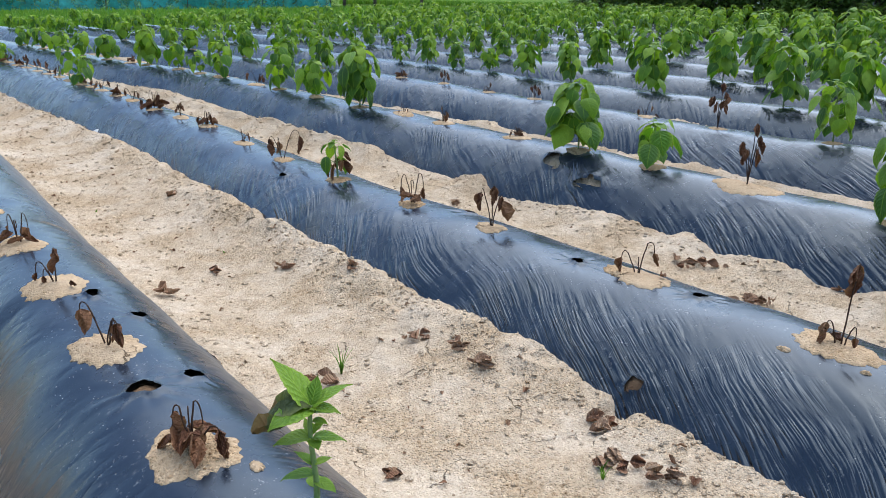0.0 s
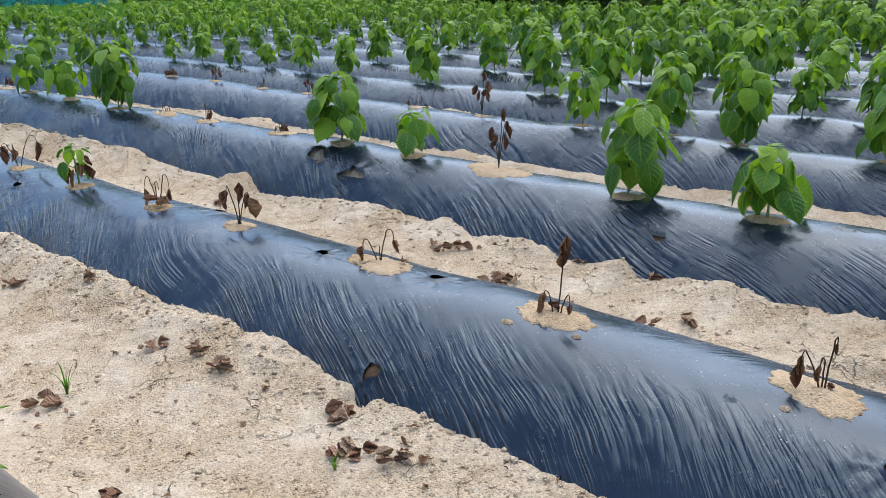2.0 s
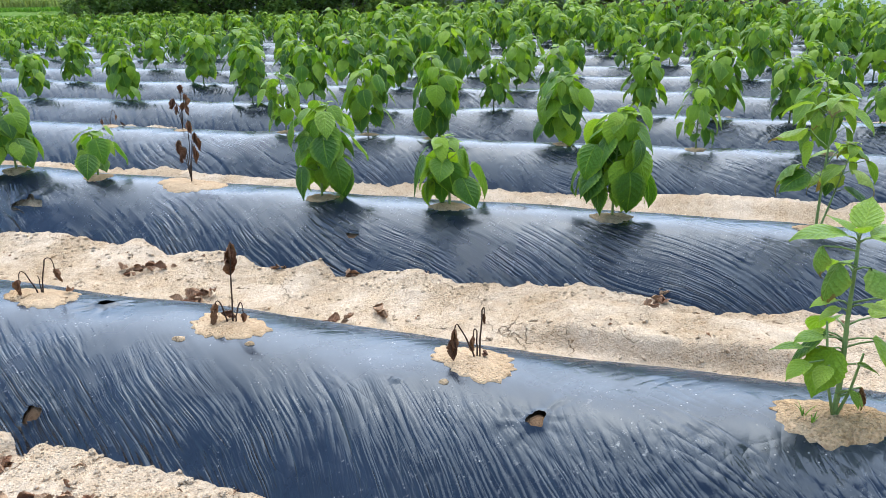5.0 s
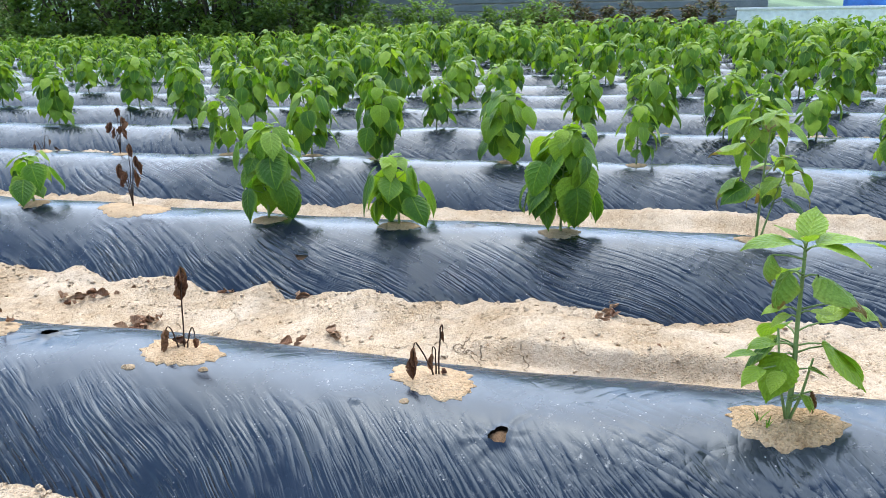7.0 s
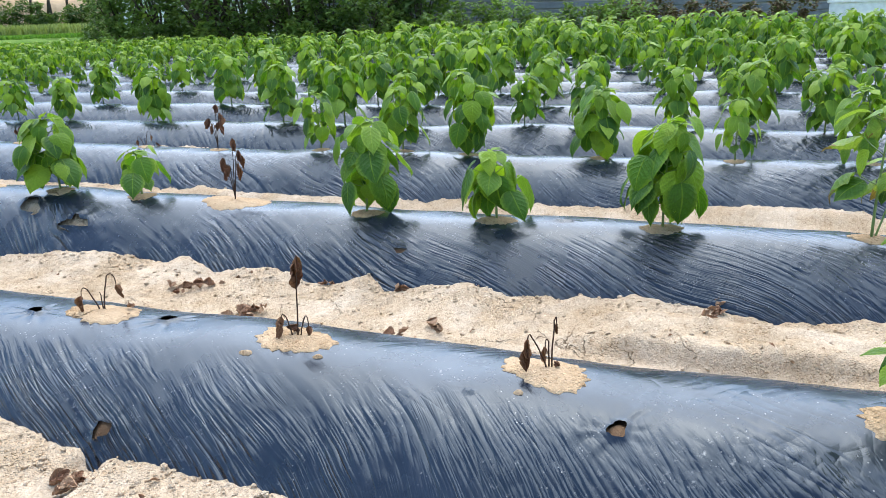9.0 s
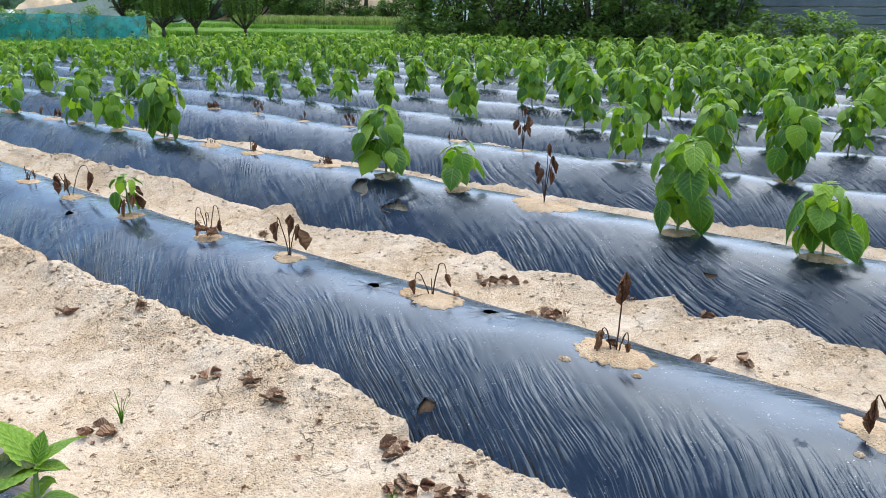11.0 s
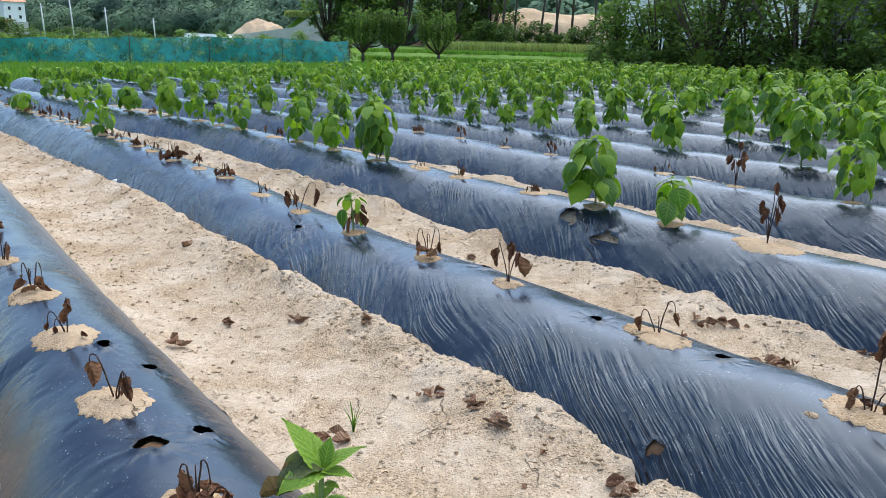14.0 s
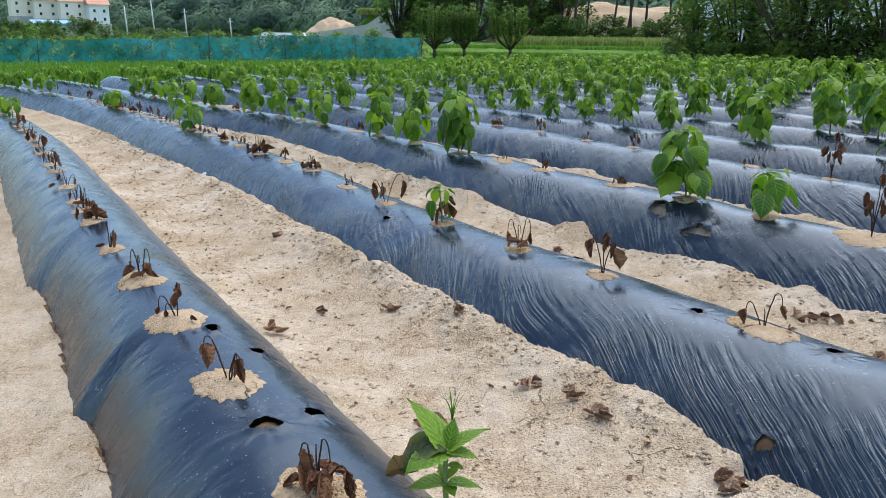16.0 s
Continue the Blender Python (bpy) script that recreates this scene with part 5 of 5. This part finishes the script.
def house(where, turn, w, d, h, seed, label, wall=cream_mat):
    root = empty("house", Matrix.Translation(where) @ Matrix.Rotation(radians(turn), 4, "Z"))
    part("wall", box_bm(w, d, h, 0.02, Matrix.Translation((0, 0, h / 2))), wall, root)
    bm = bmesh.new()
    e, r = 0.4, 2.0
    vs = [bm.verts.new(v) for v in ((-w / 2 - e, -d / 2 - e, h), (w / 2 + e, -d / 2 - e, h), (w / 2 + e, d / 2 + e, h), (-w / 2 - e, d / 2 + e, h), (-w / 2 - e, 0, h + r), (w / 2 + e, 0, h + r))]
    for q in ((0, 1, 5, 4), (2, 3, 4, 5), (0, 4, 3), (1, 2, 5), (3, 2, 1, 0)):
        bm.faces.new([vs[i] for i in q])
    part("roof", bm, roof_mat, root)
    rng = random.Random(seed)
    for fl in range(max(1, int(h // 2.2))):
        for k in range(2):
            win = part("window", box_bm(0.6, 0.1, 0.8, 0.01, Matrix.Translation((-w / 4 + k * w / 2, -d / 2 - 0.02, 1.3 + fl * 2.2))), pane_mat, root)
            sill = part("sill", box_bm(0.8, 0.2, 0.08, 0.01, Matrix.Translation((-w / 4 + k * w / 2, -d / 2 - 0.06, 0.8 + fl * 2.2))), white_mat, win)
    return tagged(root, label, "house", group="hillside houses")


for i_, (x_, y_, z_, w_, h_, wall_kind) in enumerate([(-144, 228, 5.2, 7.0, 4.8, cream_mat), (-137, 228, 4.6, 7.4, 4.9, cream_mat), (-129.2, 228, 4.6, 7.6, 4.7, cream_mat), (-121.6, 228, 3.3, 6.0, 5.2, white_mat)]):
    house_ = house((x_, y_, z_), 40, w_ * 0.86, 6.5, h_, i_, "cream rendered house with an orange tiled roof" if i_ < 3 else "white rendered house with an orange tiled roof", wall_kind)
    part("foundation", box_bm(w_ * 0.86 + 0.8, 7.2, z_ + 0.5, 0.05, Matrix.Translation((0, 0, -z_ / 2 - 0.25))), concrete_mat, house_)
    for k_ in range(2):
        part("chimney", box_bm(0.5, 0.5, 0.9, 0.03, Matrix.Translation((-w_ / 4 + k_ * w_ / 2, -1.0, h_ + 0.9))), concrete_mat, house_)
shed_ = empty("blue_roofed_shed", Matrix.Translation((-128.5, 216, 0)) @ Matrix.Rotation(radians(28), 4, "Z"))
part("wall", box_bm(10, 5, 3.3, 0.05, Matrix.Translation((0, 0, 1.65))), concrete_mat, shed_)
part("roof", box_bm(10.6, 5.6, 0.5, 0.05, Matrix.Translation((0, 0, 3.5)) @ Matrix.Rotation(radians(10), 4, "X")), plain("blue_sheet_roof", (0.2, 0.4, 0.6), (0.3, 0.5, 0.68), 1.0, 0.5), shed_)
for k_ in range(3):
    part("window", box_bm(1.0, 0.1, 0.9, 0.01, Matrix.Translation((-3.2 + k_ * 3.2, -2.52, 1.7))), pane_mat, shed_)
tagged(shed_, "low grey shed with a light blue sheet roof", "shed")
awning_ = empty("awning", Matrix.Translation((-118.5, 218, 3.4)))
part("canopy", box_bm(3.4, 2.5, 0.7, 0.1), red_mat, awning_)
part("post", box_bm(0.2, 0.2, 3.6, 0.01, Matrix.Translation((0, 0, -1.7))), pole_mat, awning_)
tagged(awning_, "small red awning beside the houses", "awning")

for i_, (x_, y_, top_) in enumerate([(-48.9, 98.6, 4.2), (-46.1, 100, 5.2), (-42.6, 101.5, 4.0), (-37.6, 103.5, 2.9)]):
    pole_ = empty("utility_pole", Matrix.Translation((x_, y_, 0)) @ Matrix.Rotation(radians(-3), 4, "Y"))
    v_, f_ = tube_data([Vector((0, 0, -0.2)), Vector((0, 0, top_ / 2)), Vector((0, 0, top_))], [0.1, 0.09, 0.07], 8)
    mesh_object("shaft", v_, f_, pole_mat, pole_)
    part("crossarm", box_bm(0.7, 0.08, 0.08, 0.01, Matrix.Translation((0, 0, top_ - 0.4))), pole_mat, pole_)
    tagged(pole_, "thin pale grey utility pole", "pole", group="utility poles")


def heap(name, where, sx, sy, sz, seed, mat, label, category):
    ns = 40
    u = np.linspace(-1, 1, ns)
    X, Y = np.meshgrid(u, u, indexing="ij")
    r = np.clip(1 - np.maximum(np.abs(X), np.abs(Y)) ** 2.5, 0, 1)
    Z = r * (0.75 + 0.5 * (fbm(X * 3 + 5, Y * 3, seed) - 0.5)) * sz - 0.1
    ob = mesh_object(name, np.stack([(X * sx).ravel(), (Y * sy).ravel(), Z.ravel()], 1), grid_faces(ns, ns)[:, ::-1], mat)
    ob.matrix_world = Matrix.Translation(where)
    return tagged(ob, label, category)


heap("sand_bank", (-19.6, 83, 0), 3.4, 3, 3.3, 3, sand_mat, "bare orange sandy earth bank by the hillside", "bank")
blades("bank_grass", [(rng_.uniform(-16.6, -13.6), rng_.uniform(80, 82)) for _ in range(2500)], 0.5, reed_mat, "bright green grass on the bank above the wall", 8, 0.1, lift=3.0)
heap("grass_bank", (-15.0, 82, 0), 2.6, 2.4, 4.0, 5, grass_mat, "steep grassy bank behind the concrete wall", "bank")
wall_ = empty("retaining_wall", Matrix.Translation((-16, 79, 0)))
bm_ = bmesh.new()
prof_ = [(-8.5, 0), (-8.5, 0.9), (-3.5, 1.4), (0.5, 2.0), (2.4, 3.2), (5.0, 3.5), (5.0, 0)]
lo_ = [bm_.verts.new((x_, -0.2, z_)) for x_, z_ in prof_]
hi_ = [bm_.verts.new((x_, 0.2, z_)) for x_, z_ in prof_]
bm_.faces.new(lo_)
bm_.faces.new(hi_[::-1])
for k_ in range(7):
    bm_.faces.new((lo_[k_], hi_[k_], hi_[(k_ + 1) % 7], lo_[(k_ + 1) % 7]))
bmesh.ops.recalc_face_normals(bm_, faces=bm_.faces[:])
part("slab", bm_, concrete_mat, wall_)
tagged(wall_, "stepped grey concrete retaining wall", "wall")
green_house_ = empty("greenhouse", Matrix.Translation((-23.5, 78, 0)))
part("cover", box_bm(5, 2, 1.2, 0.3, Matrix.Translation((0, 0, 0.6))), white_mat, green_house_)
tagged(green_house_, "long low white plastic greenhouse", "greenhouse")


def hill_foot(x):
    return float(np.interp(x, [-110, -60, -40, 0], [255, 200, 165, 80]))


def hill():
    """The wooded hillside behind everything, and its carpet of tree crowns."""
    xs = np.linspace(-260, 260, 64)
    ts = np.linspace(0, 1, 14)
    verts = []
    for x in xs:
        for t in ts:
            verts.append((x, hill_foot(x) + t * 80, -0.3 + 20 * t ** 1.1 * (0.8 + 0.4 * float(fbm(x * 0.02, t * 2, 8)))))
    ob = mesh_object("hillside", verts, grid_faces(64, 14)[:, ::-1], hazed_hill_mat, uvs=[(0.2, 0.5)] * len(verts))
    tagged(ob, "wooded hillside in the distance", "hillside", kind="structure")
    rng = np.random.RandomState(3)
    count, per = 900, 600
    x = rng.uniform(-215, 40, count)
    t = rng.uniform(0, 1, count) ** 1.2
    r = rng.uniform(2.0, 5.0, count) * np.interp(x, [-60, 0], [1, 0.6])
    mid = np.stack([x, np.array([hill_foot(v) for v in x]) + t * 80 - 1.5, 20 * t ** 1.1 + r * 0.6], 1)
    # leaf sprays lie on the outside of each uneven crown
    d = rng.normal(size=(count, per, 3))
    d[..., 2] = np.abs(d[..., 2]) - 0.25
    d /= np.linalg.norm(d, axis=2, keepdims=True)
    bulge = 1 + 0.22 * np.sin(d[..., 0] * 5 + x[:, None]) * np.sin(d[..., 2] * 6 + r[:, None] * 9) + rng.uniform(-0.1, 0.1, (count, per))
    p = (mid[:, None] + d * (r[:, None] * bulge)[..., None] * [1, 1, 0.85]).reshape(-1, 3)
    d = d.reshape(-1, 3)
    e1 = np.cross(d, rng.normal(size=d.shape))
    e1 /= np.linalg.norm(e1, axis=1, keepdims=True)
    e2 = np.cross(d, e1) + d * rng.uniform(-0.22, 0.22, (len(d), 1))
    ln = rng.uniform(0.15, 0.36, (len(d), 1))
    quads = np.stack([p - e1 * ln, p + e2 * ln, p + e1 * ln, p - e2 * ln], 1).reshape(-1, 3)
    faces = np.arange(len(quads)).reshape(-1, 4)
    woods = mesh_object("far_woods", quads, faces, hazed_hill_mat, smooth=False, uvs=np.tile([[0.3, 0.3], [0.6, 0.3], [0.6, 0.6], [0.3, 0.6]], (len(faces), 1)))
    tagged(woods, "distant green wood covering the hillside", "woods", kind="stuff")


hill()

tb_ = bmesh.new()
for x_ in range(41):
    for y_, z_ in ((41.5, -0.1), (42.6, 0.2), (43.4, 0.42), (46, 0.5), (49, 0.56), (60, 0.7)):
        tb_.verts.new((-7 + x_ * 0.7, y_ + 0.3 * math.sin(x_ * 0.8), z_ * min(1, x_ / 4) + 0.03 * math.sin(x_ * 2.1 + y_)))
tb_.verts.ensure_lookup_table()
for x_ in range(40):
    for y_ in range(5):
        tb_.faces.new([tb_.verts[i_] for i_ in (x_ * 6 + y_, x_ * 6 + 6 + y_, x_ * 6 + 7 + y_, x_ * 6 + 1 + y_)])
bank_ = part("grass_terrace", tb_, plain("terrace_turf", (0.09, 0.16, 0.035), (0.16, 0.23, 0.06), 1.2, 0.95), None)
tagged(bank_, "low green grassy terrace beyond the field", "terrace", kind="structure")
# bushes behind the net
rng_ = random.Random(17)
for i_ in range(40):
    f_ = i_ / 39
    tree("garden_bush", Vector((-31 + 26 * f_, 19 + 15.6 * f_ + rng_.uniform(-0.2, 0.5), 0)), rng_.uniform(0.85, 1.3), 0.7, 400 + i_, orchard_mat if i_ % 2 else tree_mat, 0.1, 110, 16, "leafy garden bush behind the green net", category="shrub", low=0.04, thick=0.012)


# tall dark trees behind the orchard, and bare-stemmed ones before the earth slope
rng_ = random.Random(21)
for i_ in range(9):
    x_ = -9.5 + i_ * 1.45 + rng_.uniform(-0.4, 0.4)
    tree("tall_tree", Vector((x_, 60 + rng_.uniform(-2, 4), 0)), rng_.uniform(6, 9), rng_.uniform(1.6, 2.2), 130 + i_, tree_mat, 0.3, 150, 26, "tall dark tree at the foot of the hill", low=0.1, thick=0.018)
for i_ in range(11):
    x_ = 3.0 + i_ * 1.05 + rng_.uniform(-0.5, 0.5)
    tree("bare_stemmed_tree", Vector((x_, 58 + rng_.uniform(-2, 3), 0)), rng_.uniform(9, 12.5), 1.2, 150 + i_, tree_mat, 0.26, 90, 20, "slender tree with a bare trunk before an earth slope", low=0.55 + 0.2 * (i_ % 2), thick=0.008)
for i_ in range(9):
    tree("slope_shrub", Vector((1.5 + i_ * 1.5 + rng_.uniform(-0.4, 0.4), 55 + rng_.uniform(-1, 1), 0)), rng_.uniform(1.6, 3.0), 1.2, 170 + i_, tree_mat, 0.2, 140, 20, "dark shrub at the foot of the earth slope", category="shrub", low=0.05)
for i_ in range(9):
    tree("village_tree", Vector((-146 + i_ * 4.2, 206 + rng_.uniform(-3, 3), 0)), rng_.uniform(3.2, 5.0), 2.6, 190 + i_, tree_mat, 0.5, 90, 18, "green tree below the hillside houses", low=0.1)
heap("earth_slope", (10, 66, 0), 15, 6, 4.8, 6, sand_mat, "bare orange earth slope behind the trees", "slope")


# ---- small things on the soil ----
SPOTS = [(1.81, 1.45, 3, 0.03), (1.63, 1.5, 2, 0.02), (1.53, 1.46, 2, 0.02), (2.35, 1.6, 2, 0.025), (2.63, 1.45, 1, 0.01), (1.14, 1.51, 5, 0.04), (0.88, 1.45, 7, 0.06), (0.99, 1.39, 4, 0.05), (3.9, 1.56, 2, 0.03), (2.72, 1.03, 2, 0.02), (1.82, 1.12, 3, 0.05), (1.66, 2.79, 10, 0.09), (1.32, 2.59, 4, 0.06), (0.73, 2.52, 3, 0.025), (-0.27, 2.93, 4, 0.04), (-0.23, 2.77, 2, 0.02), (0.87, 2.9, 2, 0.02), (1.16, 2.94, 2, 0.02), (0.61, 2.61, 1, 0.01), (1.33, 2.64, 4, 0.05), (2.83, 1.28, 1, 0.02), (3.04, 2.68, 3, 0.04), (1.29, 0.99, 1, 0.01)]
WEEDS = [(1.81, 1.18, 0.16), (0.98, 1.34, 0.06), (1.0, 1.36, 0.05), (4.0, 1.22, 0.04), (3.0, 1.4, 0.03)]
STONE = (5.84, 1.86)


def soil_at(s, p):
    return float(soil_height(np.array([s]), np.array([p]))[0])


def litter(s, p, pieces, spread, seed):
    rng = random.Random(seed)
    root = empty("leaf_litter", Matrix.Translation(at(s, p, soil_at(s, p))))
    for k in range(pieces):
        ob = new("dead_leaf", LITTER[rng.randrange(3)])
        ob.parent = root
        o = Vector((rng.uniform(-1, 1) * spread, rng.uniform(-1, 1) * spread * 0.6, 0.008 + rng.uniform(0, 0.012)))
        ob.matrix_local = leaf_pose(o, rng.uniform(0, 6.28), radians(rng.uniform(-4, 12)), rng.uniform(0.028, 0.058), rng.uniform(-1.5, 1.5))
    return tagged(root, "curled brown dead leaves lying on the sandy soil", "dead leaves", group="leaf litter")


LITTER = [shrivelled(80 + 9 * i, w, "dead_leaf", litter_mat) for i, w in enumerate((0.26, 0.36, 0.44))]
for i_, (s_, p_, n_pieces, r_) in enumerate(SPOTS):
    litter(s_, p_, n_pieces + 2, r_, 800 + i_)


def clods(count, seed):
    """Crumbs of soil strewn over the furrows, thickest along the banks."""
    rng = random.Random(seed)
    bm = bmesh.new()
    bmesh.ops.create_icosphere(bm, subdivisions=1, radius=1)
    bv = [v.co.copy() for v in bm.verts]
    bf = [tuple(v.index for v in f.verts) for f in bm.faces]
    bm.free()
    pts = []
    while len(pts) < count:
        s = rng.uniform(-1.0, 4.5) if len(pts) % 4 else rng.uniform(4.5, 9.5)
        furrow = rng.random()
        p = rng.uniform(0.95, 1.66) if furrow < 0.55 else rng.uniform(2.35, 2.98) if furrow < 0.92 else rng.uniform(3.7, 4.3)
        if rng.random() < 0.4:
            bed, side = ("b", -1) if furrow < 0.55 else ("c", -1) if furrow < 0.8 else ("b", 1)
            p = float(centre(bed, s)) + side * (BEDS[bed]["half"][0 if side < 0 else 1] + rng.gauss(0.03, 0.05))
        pts.append((s, p))
    zs = soil_height(np.array([q[0] for q in pts]), np.array([q[1] for q in pts]))
    verts, faces = [], []
    for (s, p), z in zip(pts, zs):
        r = 0.0018 + 0.009 * rng.random() ** 6 + (0.003 if s > 4.5 else 0)
        c = at(s, p, float(z) + r * 0.2)
        k = len(verts)
        sx, sy = rng.uniform(0.7, 1.3), rng.uniform(0.7, 1.3)
        verts += [c + Vector((v.x * sx, v.y * sy, v.z * 0.7)) * r * rng.uniform(0.75, 1.2) for v in bv]
        faces += [tuple(i + k for i in f) for f in bf]
    ob = mesh_object("soil_crumbs", verts, faces, soil_mat, smooth=False)
    return tagged(ob, "small crumbs and clods of pale sandy soil", "soil", kind="stuff")


clods(15000, 5)


def debris(count, seed):
    """Shreds of dead leaf and stalk trodden into the furrows."""
    rng = random.Random(seed)
    spots = [(rng.uniform(-1.0, 10.0), rng.uniform(0.95, 1.62) if rng.random() < 0.65 else rng.uniform(2.35, 2.95)) for _ in range(count)]
    zs = soil_height(np.array([q[0] for q in spots]), np.array([q[1] for q in spots]))
    verts, faces, uvs = [], [], []
    for (s, p), z in zip(spots, zs):
        ln = 0.006 + 0.022 * rng.random() ** 3
        m = leaf_pose(at(s, p, float(z) + 0.003), rng.uniform(0, 6.28), rng.uniform(-0.2, 0.4), ln, rng.uniform(-0.7, 0.7))
        v, f, uv = leaf_data(1, rng.uniform(0.25, 0.7), 30, 0.4, rng.randrange(999), 3, False, -0.3, 0.12)
        o = len(verts)
        verts += [m @ q for q in v]
        faces += [tuple(i + o for i in q) for q in f]
        uvs += uv
    ob = mesh_object("leaf_debris", verts, faces, litter_mat, smooth=False, uvs=uvs)
    return tagged(ob, "scattered brown shreds of dead leaves on the soil", "leaf debris", kind="stuff")


debris(700, 15)


def weed(s, p, height, seed, count=11, z=None):
    rng = random.Random(seed)
    root = empty("weed", Matrix.Translation(at(s, p, soil_at(s, p) if z is None else z)))
    for k in range(count):
        az = rng.uniform(0, 6.28)
        h = height * rng.uniform(0.5, 1.0)
        out_ = Vector((math.cos(az), math.sin(az), 0)) * h * rng.uniform(0.1, 0.5)
        side = Vector((-math.sin(az), math.cos(az), 0)) * 0.0032
        v, f = [], []
        for i in range(6):
            g = i / 5
            c = out_ * g ** 1.6 + Vector((0, 0, h * (g - 0.25 * g * g) - 0.01))
            w = side * (1 - g * 0.9)
            v += [c - w, c + w + Vector((0, 0, 0.0008))]
        f = [(2 * i, 2 * i + 1, 2 * i + 3, 2 * i + 2) for i in range(5)]
        mesh_object("blade", v, f, grass_mat, root, uvs=[(0.3, 0.3)] * len(v))
    return tagged(root, "small tuft of green grass growing in the furrow", "weed", group="weeds")


for i_, (s_, p_, h_) in enumerate(WEEDS):
    weed(s_, p_, h_, 900 + i_)

for s_, q_, h_, seed_ in ((-0.585, -0.045, 0.06, 911), (-0.6, -0.06, 0.045, 912)):
    weed(s_, float(centre("b", s_)) + q_, h_, seed_, 6, film_at("b", s_, q_) + 0.006)
# crumbs of dug soil fallen beside the planting holes
for bed_, s_, q_, r_, seed_ in (("a", 1.186, 0.05, 0.02, 921), ("b", 0.854, -0.092, 0.017, 922), ("b", 0.15, -0.08, 0.012, 923), ("b", 0.66, -0.07, 0.012, 924)):
    soil_patch(bed_, s_, q_, r_, r_ * 0.7, seed_, 0.003)

stone_bm = bmesh.new()
bmesh.ops.create_icosphere(stone_bm, subdivisions=2, radius=0.032)
for v_ in stone_bm.verts:
    v_.co = Vector((v_.co.x * 1.2, v_.co.y * 0.9, v_.co.z * 0.7)) * (1 + 0.2 * noise.noise(v_.co * 40))
stone_ = mesh_object("stone", [v_.co.copy() for v_ in stone_bm.verts], [[q_.index for q_ in f_.verts] for f_ in stone_bm.faces], stone_mat)
stone_bm.free()
stone_.matrix_world = Matrix.Translation(at(STONE[0], STONE[1], soil_at(*STONE) + 0.012))
tagged(stone_, "white rounded stone lying at the furrow's edge", "stone")
